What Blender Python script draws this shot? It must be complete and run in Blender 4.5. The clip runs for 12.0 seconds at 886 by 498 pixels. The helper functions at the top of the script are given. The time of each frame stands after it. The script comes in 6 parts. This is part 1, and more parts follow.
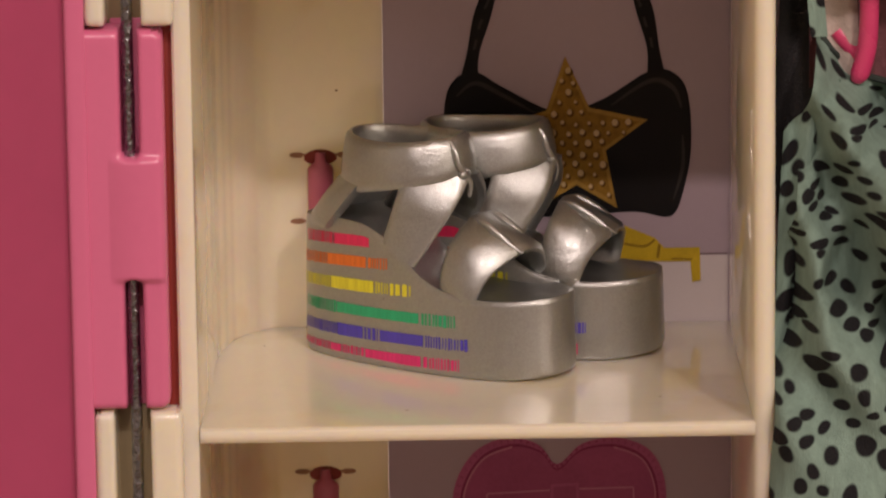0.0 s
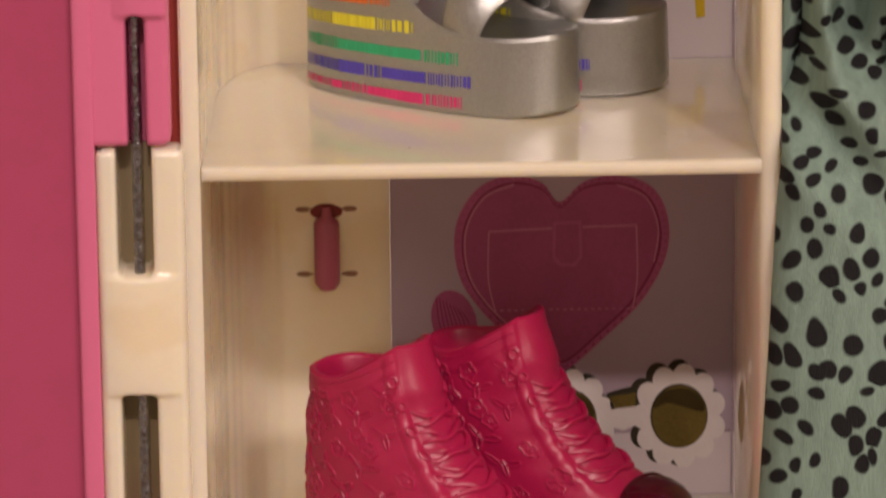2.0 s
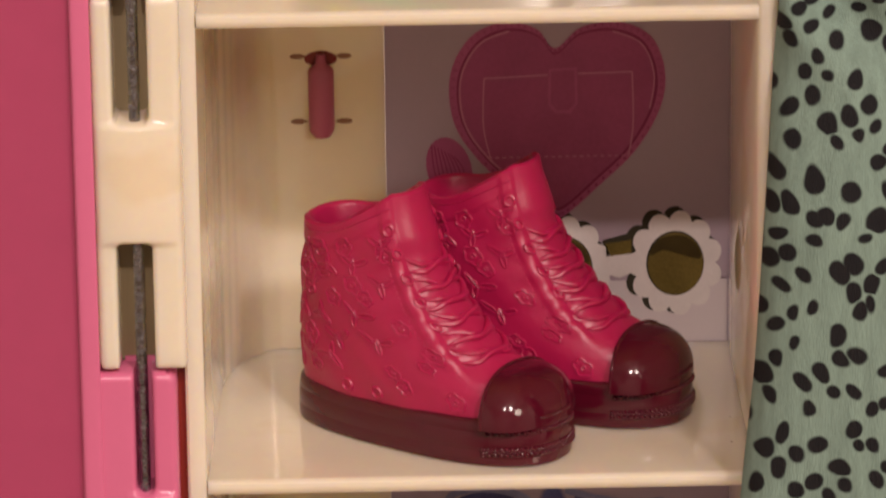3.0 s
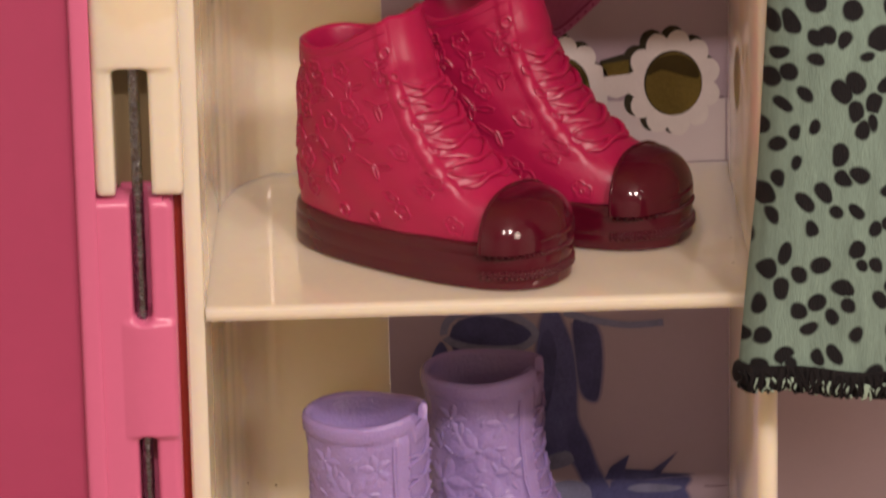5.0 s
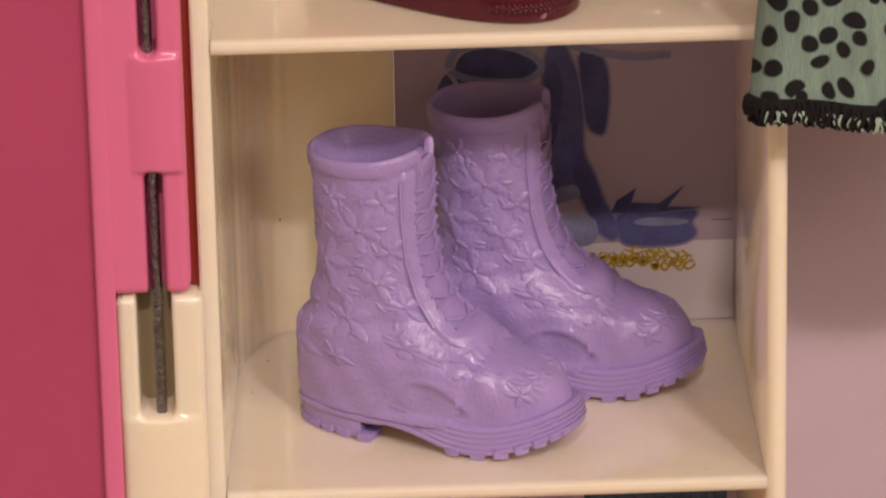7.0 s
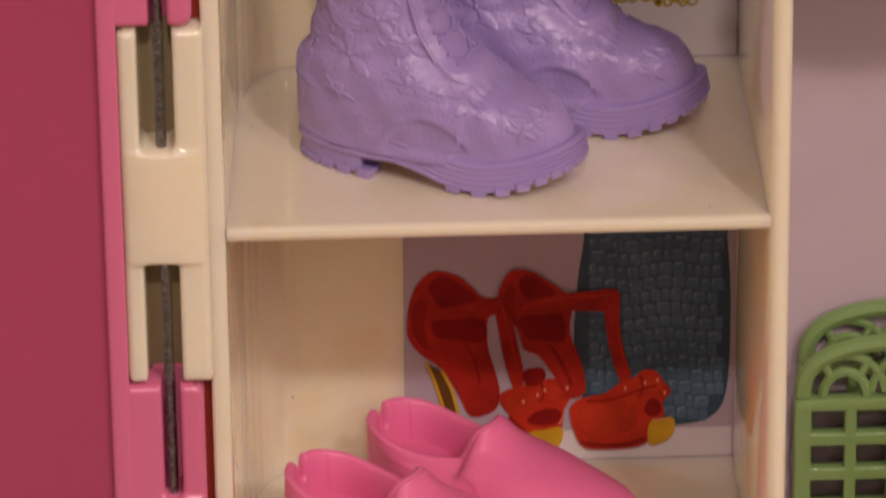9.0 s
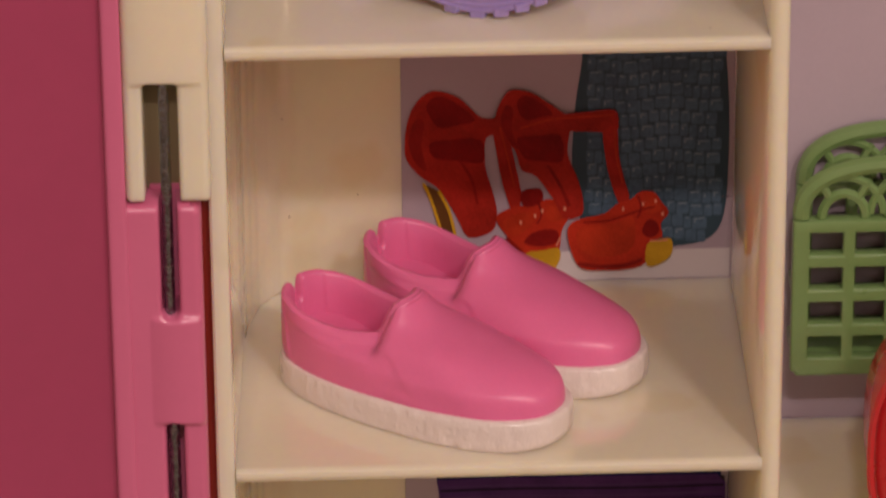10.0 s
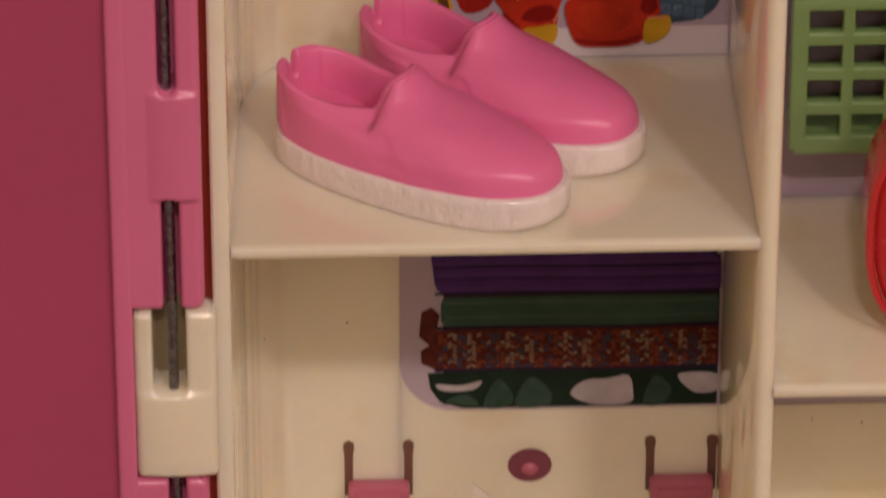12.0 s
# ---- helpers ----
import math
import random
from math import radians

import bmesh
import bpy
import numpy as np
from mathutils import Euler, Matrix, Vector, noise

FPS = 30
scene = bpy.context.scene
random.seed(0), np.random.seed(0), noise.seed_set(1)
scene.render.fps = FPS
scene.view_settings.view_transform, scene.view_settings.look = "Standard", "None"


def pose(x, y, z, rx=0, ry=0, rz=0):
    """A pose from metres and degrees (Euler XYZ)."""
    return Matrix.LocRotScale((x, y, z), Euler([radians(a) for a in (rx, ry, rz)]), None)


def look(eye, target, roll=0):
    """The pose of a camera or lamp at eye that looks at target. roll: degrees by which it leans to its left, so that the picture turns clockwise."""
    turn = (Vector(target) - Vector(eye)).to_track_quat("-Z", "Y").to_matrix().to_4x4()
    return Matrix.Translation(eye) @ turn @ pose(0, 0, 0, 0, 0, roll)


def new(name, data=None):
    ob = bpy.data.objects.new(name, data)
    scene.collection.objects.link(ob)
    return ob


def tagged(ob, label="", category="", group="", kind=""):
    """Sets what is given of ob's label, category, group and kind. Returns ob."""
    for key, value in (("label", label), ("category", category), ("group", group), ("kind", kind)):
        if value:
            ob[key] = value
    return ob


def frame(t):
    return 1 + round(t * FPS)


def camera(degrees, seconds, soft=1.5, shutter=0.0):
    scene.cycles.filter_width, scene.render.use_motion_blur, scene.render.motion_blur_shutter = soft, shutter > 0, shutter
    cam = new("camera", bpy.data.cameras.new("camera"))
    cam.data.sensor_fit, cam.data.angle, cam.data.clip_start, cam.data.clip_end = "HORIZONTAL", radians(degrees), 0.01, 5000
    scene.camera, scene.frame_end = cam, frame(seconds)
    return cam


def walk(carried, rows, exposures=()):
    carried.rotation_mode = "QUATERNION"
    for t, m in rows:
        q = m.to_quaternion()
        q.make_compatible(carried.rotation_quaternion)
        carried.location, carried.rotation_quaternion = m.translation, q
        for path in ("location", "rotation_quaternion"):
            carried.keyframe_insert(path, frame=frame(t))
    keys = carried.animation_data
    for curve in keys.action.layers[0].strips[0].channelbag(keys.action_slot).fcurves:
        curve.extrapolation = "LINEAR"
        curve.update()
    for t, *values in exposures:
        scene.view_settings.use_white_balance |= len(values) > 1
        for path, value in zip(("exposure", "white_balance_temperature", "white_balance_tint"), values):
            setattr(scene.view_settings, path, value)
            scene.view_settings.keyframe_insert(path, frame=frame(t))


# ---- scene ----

# ---- camera ----
# All lengths of the wardrobe are given in millimetres; MM turns them into metres.
MM = 0.001
cam = camera(9.221, 12.0, soft=2.15, shutter=0.5)
EYE_FROM, EYE_TO = Vector((18.41, -529.48, 383.88)), Vector((3.67, -497.51, 378.36))
# seconds, yaw to the left, pitch up, roll, in degrees
AIM = [
    (0, -0.619, -13.256, -0.706),
    (0.5, -0.619, -13.737, -0.658),
    (1, -0.683, -14.439, -0.673),
    (1.5, -0.761, -15.173, -0.661),
    (2, -0.823, -16.041, -0.632),
    (2.5, -0.907, -16.902, -0.642),
    (3, -0.987, -17.665, -0.702),
    (4.8, -1.235, -19.291, -1.165),
    (5, -1.255, -19.592, -1.178),
    (5.5, -1.287, -20.515, -1.212),
    (6, -1.331, -21.315, -1.264),
    (6.5, -1.368, -21.967, -1.249),
    (8.3, -1.575, -24.022, -0.949),
    (8.5, -1.561, -24.399, -0.817),
    (9, -1.623, -25.354, -0.710),
    (9.5, -1.694, -26.369, -0.595),
    (10, -1.769, -27.299, -0.487),
    (10.5, -1.903, -27.863, -0.441),
    (11, -1.953, -27.928, -0.326),
    (11.5, -2.008, -28.706, -0.238),
    (12, -2.092, -29.789, 0.004),
]


def aim(t, yaw, pitch, roll):
    eye = EYE_FROM.lerp(EYE_TO, t / 12.0) * MM
    y, p = radians(yaw), radians(pitch)
    ahead = Vector((-math.sin(y) * math.cos(p), math.cos(y) * math.cos(p), math.sin(p)))
    return look(eye, eye + ahead, roll)

EXPOSURES = [(0.0, -0.03), (1.5, 0.05), (3.0, 0.3), (6.5, 0.3), (8.5, 0.0), (9.5, -0.12), (10.5, -0.33), (11.4, -0.4), (12.0, -0.33)]
walk(cam, [(t, aim(t, *a)) for t, *a in AIM], EXPOSURES)

# ---- light: a warm two-bulb ceiling lamp and an added fill, in a closed room ----
world = bpy.data.worlds.new("room_air")
world.use_nodes = True
world.node_tree.nodes["Background"].inputs[0].default_value = (1.0, 0.82, 0.62, 1)
world.node_tree.nodes["Background"].inputs[1].default_value = 0.02
scene.world = world
lamp_data = bpy.data.lights.new("ceiling_lamp", "AREA")
lamp_data.shape, lamp_data.size, lamp_data.size_y = "RECTANGLE", 0.11, 0.075
lamp_data.energy, lamp_data.color = 14.2, (1.0, 0.795, 0.74)
lamp = new("ceiling_lamp", lamp_data)
lamp.matrix_world = look((0.02, -1.50, 1.48), (0.02, -1.42, 0.0))
bulb_data = bpy.data.lights.new("ceiling_lamp", "AREA")
bulb_data.shape, bulb_data.size = "DISK", 0.2
bulb_data.energy, bulb_data.color = 12.2, (1.0, 0.795, 0.725)
bulb = new("ceiling_lamp", bulb_data)
bulb.matrix_world = look((0.62, -1.45, 1.46), (0.06, 0.0, 0.15))
# Unseen soft light added on the right to lift the left walls.
fill_data = bpy.data.lights.new("floor_lamp", "AREA")
fill_data.shape, fill_data.size = "DISK", 0.45
fill_data.energy, fill_data.color = 6.6, (1.0, 0.81, 0.67)
floor_lamp = new("floor_lamp", fill_data)
floor_lamp.matrix_world = look((1.05, -1.25, 0.95), (0.02, 0.0, 0.15))

# ---- materials ----


def mat(name, color, rough=0.35, metal=0.0, var=0.06, scale=200.0, bump=0.0, bump_scale=1500.0, spec=0.5, coat=0.0, coat_rough=0.12,
        sss=0.0, depth=(0.0012, 0.0007, 0.0005), stretch=(1, 1, 1), fine=None, wave=None):
    """A plastic, metal, ink or cloth: base colour with two scales of variation, and fine relief."""
    m = bpy.data.materials.new(name)
    m.use_nodes = True
    nt = m.node_tree
    b = nt.nodes["Principled BSDF"]
    b.inputs["Roughness"].default_value = rough
    b.inputs["Metallic"].default_value = metal
    b.inputs["Specular IOR Level"].default_value = spec
    b.inputs["Coat Weight"].default_value = coat
    b.inputs["Coat Roughness"].default_value = coat_rough
    if sss:
        b.inputs["Subsurface Weight"].default_value = sss
        b.inputs["Subsurface Radius"].default_value = depth
        b.inputs["Subsurface Scale"].default_value = 1.0
    co = nt.nodes.new("ShaderNodeTexCoord")
    mp = nt.nodes.new("ShaderNodeMapping")
    mp.inputs["Scale"].default_value = stretch
    nt.links.new(co.outputs["Object"], mp.inputs["Vector"])
    big, small = nt.nodes.new("ShaderNodeTexNoise"), nt.nodes.new("ShaderNodeTexNoise")
    big.inputs["Scale"].default_value, big.inputs["Detail"].default_value = scale, 4.0
    small.inputs["Scale"].default_value, small.inputs["Detail"].default_value = fine or scale * 14, 2.0
    for n in (big, small):
        nt.links.new(mp.outputs[0], n.inputs["Vector"])
    mix = nt.nodes.new("ShaderNodeMix")
    mix.data_type = "RGBA"
    add = nt.nodes.new("ShaderNodeMath")
    add.operation = "MULTIPLY_ADD"
    add.inputs[1].default_value, add.inputs[2].default_value = 0.35, 0.0
    nt.links.new(small.outputs["Fac"], add.inputs[0])
    tot = nt.nodes.new("ShaderNodeMath")
    tot.operation = "MULTIPLY_ADD"
    tot.inputs[1].default_value = 0.65
    nt.links.new(big.outputs["Fac"], tot.inputs[0])
    nt.links.new(add.outputs[0], tot.inputs[2])
    nt.links.new(tot.outputs[0], mix.inputs["Factor"])
    c = Vector(color)
    mix.inputs[6].default_value = (*[max(v * (1 - 2 * var), 0) for v in c], 1)
    mix.inputs[7].default_value = (*[min(v * (1 + 2 * var), 1) for v in c], 1)
    nt.links.new(mix.outputs[2], b.inputs["Base Color"])
    rr = nt.nodes.new("ShaderNodeMapRange")
    rr.inputs["To Min"].default_value, rr.inputs["To Max"].default_value = max(rough - 0.07, 0.02), rough + 0.07
    nt.links.new(big.outputs["Fac"], rr.inputs["Value"])
    nt.links.new(rr.outputs[0], b.inputs["Roughness"])
    if bump:
        n3 = nt.nodes.new("ShaderNodeTexNoise")
        n3.inputs["Scale"].default_value, n3.inputs["Detail"].default_value = bump_scale, 3.0
        nt.links.new(mp.outputs[0], n3.inputs["Vector"])
        bp = nt.nodes.new("ShaderNodeBump")
        bp.inputs["Strength"].default_value, bp.inputs["Distance"].default_value = bump, 0.0002
        nt.links.new(n3.outputs["Fac"], bp.inputs["Height"])
        nt.links.new(bp.outputs[0], b.inputs["Normal"])
        if wave:
            n4, bw = nt.nodes.new("ShaderNodeTexNoise"), nt.nodes.new("ShaderNodeBump")
            n4.inputs["Scale"].default_value, n4.inputs["Detail"].default_value = wave[0], 2.0
            nt.links.new(mp.outputs[0], n4.inputs["Vector"])
            bw.inputs["Strength"].default_value, bw.inputs["Distance"].default_value = 1.0, wave[1]
            nt.links.new(n4.outputs["Fac"], bw.inputs["Height"])
            nt.links.new(bw.outputs[0], bp.inputs["Normal"])
    return m


CREAM = mat("cream_plastic", (0.82, 0.735, 0.575), 0.14, var=0.03, scale=60, bump=0.02, bump_scale=400, coat=1.0, coat_rough=0.03,
            sss=0.5, depth=(0.007, 0.0052, 0.0025))


def specked(m, scale, size):
    """Sparse tiny dark specks of dirt on a plastic."""
    nt = m.node_tree
    b = nt.nodes["Principled BSDF"]
    src = b.inputs["Base Color"].links[0].from_socket
    co, v = nt.nodes.new("ShaderNodeTexCoord"), nt.nodes.new("ShaderNodeTexVoronoi")
    v.inputs["Scale"].default_value = scale
    nt.links.new(co.outputs["Object"], v.inputs["Vector"])
    near, some, both = nt.nodes.new("ShaderNodeMath"), nt.nodes.new("ShaderNodeMath"), nt.nodes.new("ShaderNodeMath")
    near.operation, near.inputs[1].default_value = "LESS_THAN", size
    some.operation, some.inputs[1].default_value = "GREATER_THAN", 0.55
    both.operation = "MULTIPLY"
    nt.links.new(v.outputs["Distance"], near.inputs[0])
    nt.links.new(v.outputs["Color"], some.inputs[0])
    nt.links.new(near.outputs[0], both.inputs[0])
    nt.links.new(some.outputs[0], both.inputs[1])
    mx = nt.nodes.new("ShaderNodeMix")
    mx.data_type = "RGBA"
    nt.links.new(both.outputs[0], mx.inputs["Factor"])
    nt.links.new(src, mx.inputs[6])
    mx.inputs[7].default_value = (0.22, 0.13, 0.06, 1)
    # faint yellowed stains
    st, rim, tint = nt.nodes.new("ShaderNodeTexNoise"), nt.nodes.new("ShaderNodeMapRange"), nt.nodes.new("ShaderNodeMix")
    st.inputs["Scale"].default_value, st.inputs["Detail"].default_value = 70.0, 3.0
    nt.links.new(co.outputs["Object"], st.inputs["Vector"])
    rim.inputs["From Min"].default_value, rim.inputs["From Max"].default_value = 0.60, 0.66
    rim.inputs["To Max"].default_value = 0.35
    nt.links.new(st.outputs["Fac"], rim.inputs["Value"])
    tint.data_type = "RGBA"
    nt.links.new(rim.outputs[0], tint.inputs["Factor"])
    nt.links.new(mx.outputs[2], tint.inputs[6])
    tint.inputs[7].default_value = (0.74, 0.60, 0.36, 1)
    nt.links.new(tint.outputs[2], b.inputs["Base Color"])


specked(CREAM, 260.0, 0.036)
PINK = mat("pink_plastic", (0.63, 0.145, 0.285), 0.30, var=0.03, scale=80, bump=0.05, bump_scale=700, coat=0.25)
DOOR_PINK = mat("door_pink_plastic", (0.40, 0.054, 0.138), 0.30, var=0.06, scale=25, bump=0.05, bump_scale=300, coat=0.3)
# Olive stands for the shade inside the cream knuckles' slots.
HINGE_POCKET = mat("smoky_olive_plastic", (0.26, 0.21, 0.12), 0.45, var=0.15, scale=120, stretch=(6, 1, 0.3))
# Dark red for the shade in the hinge gap and the peg holes.
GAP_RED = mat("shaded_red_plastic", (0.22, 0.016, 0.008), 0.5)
STEEL = mat("steel_rod", (0.21, 0.21, 0.23), 0.26, metal=1.0, var=0.5, scale=1100, bump=1.0, bump_scale=1500, fine=2600, wave=(900, 0.0003))
SILVER = mat("silver_paint", (0.37, 0.385, 0.38), 0.31, metal=0.9, var=0.14, scale=3600, bump=0.3, bump_scale=6200, fine=9000, coat=0.4,
             coat_rough=0.12, wave=(240, 0.00022))
CRIMSON = mat("crimson_rubber", (0.38, 0.008, 0.068), 0.37, var=0.06, scale=260, bump=0.16, bump_scale=1600, sss=0.15)
MAROON = mat("maroon_gloss", (0.07, 0.003, 0.012), 0.12, var=0.1, scale=300, bump=0.05, bump_scale=900, coat=0.15, spec=0.4)
LILAC = mat("lilac_rubber", (0.345, 0.26, 0.56), 0.22, var=0.05, scale=220, bump=0.6, bump_scale=2400, sss=0.3)
SLIP_PINK = mat("slip_on_pink", (0.78, 0.165, 0.365), 0.34, var=0.05, scale=200, bump=0.06, bump_scale=1300, sss=0.12)
SLIP_WHITE = mat("painted_white_sole", (0.79, 0.69, 0.665), 0.30, var=0.04, scale=500, bump=0.6, bump_scale=1500, stretch=(1, 1, 0.7), coat=0.5, coat_rough=0.08,
                 wave=(700, 0.0003))
LAVENDER = mat("lavender_card", (0.455, 0.37, 0.44), 0.5, var=0.04, scale=120, bump=0.02)
CARD_WHITE = mat("pale_card_ink", (0.72, 0.66, 0.68), 0.5, var=0.03, scale=200)
WALL_PAINT = mat("wall_paint", (0.84, 0.80, 0.74), 0.8, var=0.04, scale=2, bump=0.1, bump_scale=80)
TABLE_WOOD = mat("table_wood", (0.34, 0.25, 0.17), 0.45, var=0.25, scale=6, stretch=(1, 9, 9), bump=0.1, bump_scale=60)

# ---- mesh helpers, in millimetres ----


def thing(name, label, category, m=None, group="", kind=""):
    ob = new(name)
    ob.empty_display_size = 0.005
    if m is not None:
        ob.matrix_world = m
    return tagged(ob, label, category, group, kind)


def part(name, bm, material, parent, label="", smooth=True, kind=""):
    me = bpy.data.meshes.new(name)
    bmesh.ops.recalc_face_normals(bm, faces=bm.faces)
    bmesh.ops.scale(bm, vec=(MM, MM, MM), verts=bm.verts)
    for f in bm.faces:
        f.smooth = smooth
    bm.to_mesh(me)
    bm.free()
    me.materials.append(material)
    if smooth:
        me.set_sharp_from_angle(angle=radians(42))
    ob = new(name, me)
    ob.parent = parent
    return tagged(ob, label, kind=kind)


def solo(name, bm, material, label, category, kind="", smooth=True):
    ob = part(name, bm, material, None, label, smooth)
    return tagged(ob, label, category, kind=kind)


def box(bm, x0, x1, y0, y1, z0, z1, r=0.0, seg=2):
    m = Matrix.LocRotScale(((x0 + x1) / 2, (y0 + y1) / 2, (z0 + z1) / 2), None, (x1 - x0, y1 - y0, z1 - z0))
    g = bmesh.ops.create_cube(bm, size=1, matrix=m)
    if r:
        edges = list({e for v in g["verts"] for e in v.link_edges})
        bmesh.ops.bevel(bm, geom=edges, offset=r, segments=seg, profile=0.5, affect="EDGES")
    return bm


def cubed(*a, r=0.0, seg=2):
    return box(bmesh.new(), *a, r=r, seg=seg)


def loft(bm, rings, closed=True, cap=(False, False)):
    rows = [[bm.verts.new(p) for p in ring] for ring in rings]
    n = len(rows[0])
    for a, b in zip(rows, rows[1:]):
        for j in range(n if closed else n - 1):
            k = (j + 1) % n
            bm.faces.new((a[j], a[k], b[k], b[j]))
    for on, row in zip(cap, (rows[0], rows[-1])):
        if on:
            for j in range(n // 2):
                quad = []
                for v in (row[j], row[(j + 1) % n], row[(n - 1 - j) % n], row[(n - j) % n]):
                    if v not in quad:
                        quad.append(v)
                if len(quad) > 2:
                    try:
                        bm.faces.new(quad)
                    except ValueError:
                        pass
    return rows


def prism(bm, pts, a0, a1, axis="z", r=0.0):
    """A polygon in the plane across the axis, drawn out from a0 to a1."""
    put = {"z": lambda p, a: (p[0], p[1], a), "y": lambda p, a: (p[0], a, p[1]), "x": lambda p, a: (a, p[0], p[1])}[axis]
    lo, hi = [bm.verts.new(put(p, a0)) for p in pts], [bm.verts.new(put(p, a1)) for p in pts]
    n = len(pts)
    f0, f1 = bm.faces.new(lo), bm.faces.new(hi)
    for i in range(n):
        bm.faces.new((lo[i], lo[(i + 1) % n], hi[(i + 1) % n], hi[i]))
    if r:
        bmesh.ops.bevel(bm, geom=list(set(f0.edges) | set(f1.edges)), offset=r, segments=2, profile=0.5, affect="EDGES")
    return bm


def spline(keys, t):
    """Smooth value at t of rows (t, value...), Catmull-Rom."""
    k = sorted(keys)
    if t <= k[0][0]:
        return np.array(k[0][1:], float)
    if t >= k[-1][0]:
        return np.array(k[-1][1:], float)
    i = max(j for j in range(len(k) - 1) if k[j][0] <= t)
    g = lambda j: np.array(k[min(max(j, 0), len(k) - 1)], float)
    p0, p1, p2, p3 = g(i - 1), g(i), g(i + 1), g(i + 2)
    h = p2[0] - p1[0]
    s = (t - p1[0]) / h
    m1 = (p2[1:] - p0[1:]) / max(p2[0] - p0[0], 1e-9) * h
    m2 = (p3[1:] - p1[1:]) / max(p3[0] - p1[0], 1e-9) * h
    return (2 * s**3 - 3 * s**2 + 1) * p1[1:] + (s**3 - 2 * s**2 + s) * m1 + (-2 * s**3 + 3 * s**2) * p2[1:] + (s**3 - s**2) * m2


def curve_pts(pts, n, closed=False):
    """n points on a smooth curve through pts, of any dimension."""
    k = len(pts)
    out = []
    for q in range(n):
        t = q / n * k if closed else q / (n - 1) * (k - 1)
        i = min(int(t), k - 1 if closed else k - 2)
        s = t - i
        g = (lambda j: np.array(pts[j % k], float)) if closed else (lambda j: np.array(pts[min(max(j, 0), k - 1)], float))
        p0, p1, p2, p3 = g(i - 1), g(i), g(i + 1), g(i + 2)
        out.append(0.5 * (2 * p1 + (p2 - p0) * s + (2 * p0 - 5 * p1 + 4 * p2 - p3) * s * s + (3 * p1 - p0 - 3 * p2 + p3) * s**3))
    return out


def tube(bm, pts, radius, sides=6, closed=False, ends=True):
    """A round cord along points; radius is a number or a function of 0..1."""
    pts = [Vector(p) for p in pts]
    n = len(pts)
    rings = []
    side = None
    for i, p in enumerate(pts):
        a = pts[(i - 1) % n] if closed or i else p
        b = pts[(i + 1) % n] if closed or i < n - 1 else p
        d = (b - a).normalized()
        if side is None:
            side = d.orthogonal().normalized()
        side = (side - d * side.dot(d)).normalized()
        up = d.cross(side)
        r = radius(i / (n - 1)) if callable(radius) else radius
        rings.append([p + side * (r * math.cos(2 * math.pi * k / sides)) + up * (r * math.sin(2 * math.pi * k / sides)) for k in range(sides)])
    if closed:
        rings.append(rings[0])
    rows = loft(bm, rings)
    if ends and not closed:
        bm.faces.new(rows[0])
        bm.faces.new(rows[-1])
    return bm


def ribbon(bm, left, right, thick, n=28, closed=False, round_=True):
    """A flat strap between two edge curves, with thickness and softened edges; its outer side is left-to-right cross along."""
    L, R = curve_pts(left, n, closed), curve_pts(right, n, closed)
    rings = []
    for i in range(n):
        a, b = Vector(L[i]), Vector(R[i])
        i0, i1 = ((i - 1) % n, (i + 1) % n) if closed else (max(i - 1, 0), min(i + 1, n - 1))
        along = (Vector(L[i1]) + Vector(R[i1]) - Vector(L[i0]) - Vector(R[i0])).normalized()
        w = b - a
        nrm = along.cross(w).normalized()
        e = w.normalized() * min(thick * 0.5, w.length * 0.2)
        o, q = nrm * thick / 2, nrm * thick * 0.12
        rings.append([a + q, a + e * 0.6 + o * 0.8, a + e * 1.6 + o, (a + b) / 2 + o * 1.15, b - e * 1.6 + o, b - e * 0.6 + o * 0.8, b + q,
                      b - q, b - e - o, a + e - o, a - q])
    if closed:
        rings.append(rings[0])
    rows = loft(bm, rings)
    if not closed:
        bm.faces.new(rows[0])
        bm.faces.new(rows[-1])
    return bm


def step(v, soft):
    """0 below zero, 1 above, over a soft border."""
    t = min(max(v / soft + 0.5, 0.0), 1.0)
    return t * t * (3 - 2 * t)


def spow(v, e):
    return math.copysign(abs(v) ** e, v)


def foot_ring(n, xb, xf, wb, wf, z, ex=0.82, turn=0.0):
    """A foot-shaped outline, heel at xb, toe at xf, half widths wb (heel) and wf (ball); z is a number or a function of x."""
    ring = []
    for j in range(n):
        u = 2 * math.pi * j / n
        x = (xb + xf) / 2 + (xf - xb) / 2 * spow(math.cos(u), ex)
        t = (x - xb) / (xf - xb)
        w = wb + (wf - wb) * (3 * t * t - 2 * t**3)
        y = w * spow(math.sin(u), ex) + turn * math.sin(t * math.pi) * -1
        ring.append((x, y, z(x) if callable(z) else z))
    return ring


def blob(bm, at, ax, ay, az, seg=7, rows=4):
    """A small squashed ball with the three half axes given as vectors."""
    at, ax, ay, az = Vector(at), Vector(ax), Vector(ay), Vector(az)
    rings = []
    for i in range(rows + 1):
        th = math.pi * (0.04 + 0.92 * i / rows)
        rings.append([at + (ax * math.cos(2 * math.pi * k / seg) + ay * math.sin(2 * math.pi * k / seg)) * math.sin(th) + az * math.cos(th) for k in range(seg)])
    r = loft(bm, rings)
    bm.faces.new(r[0]), bm.faces.new(r[-1])


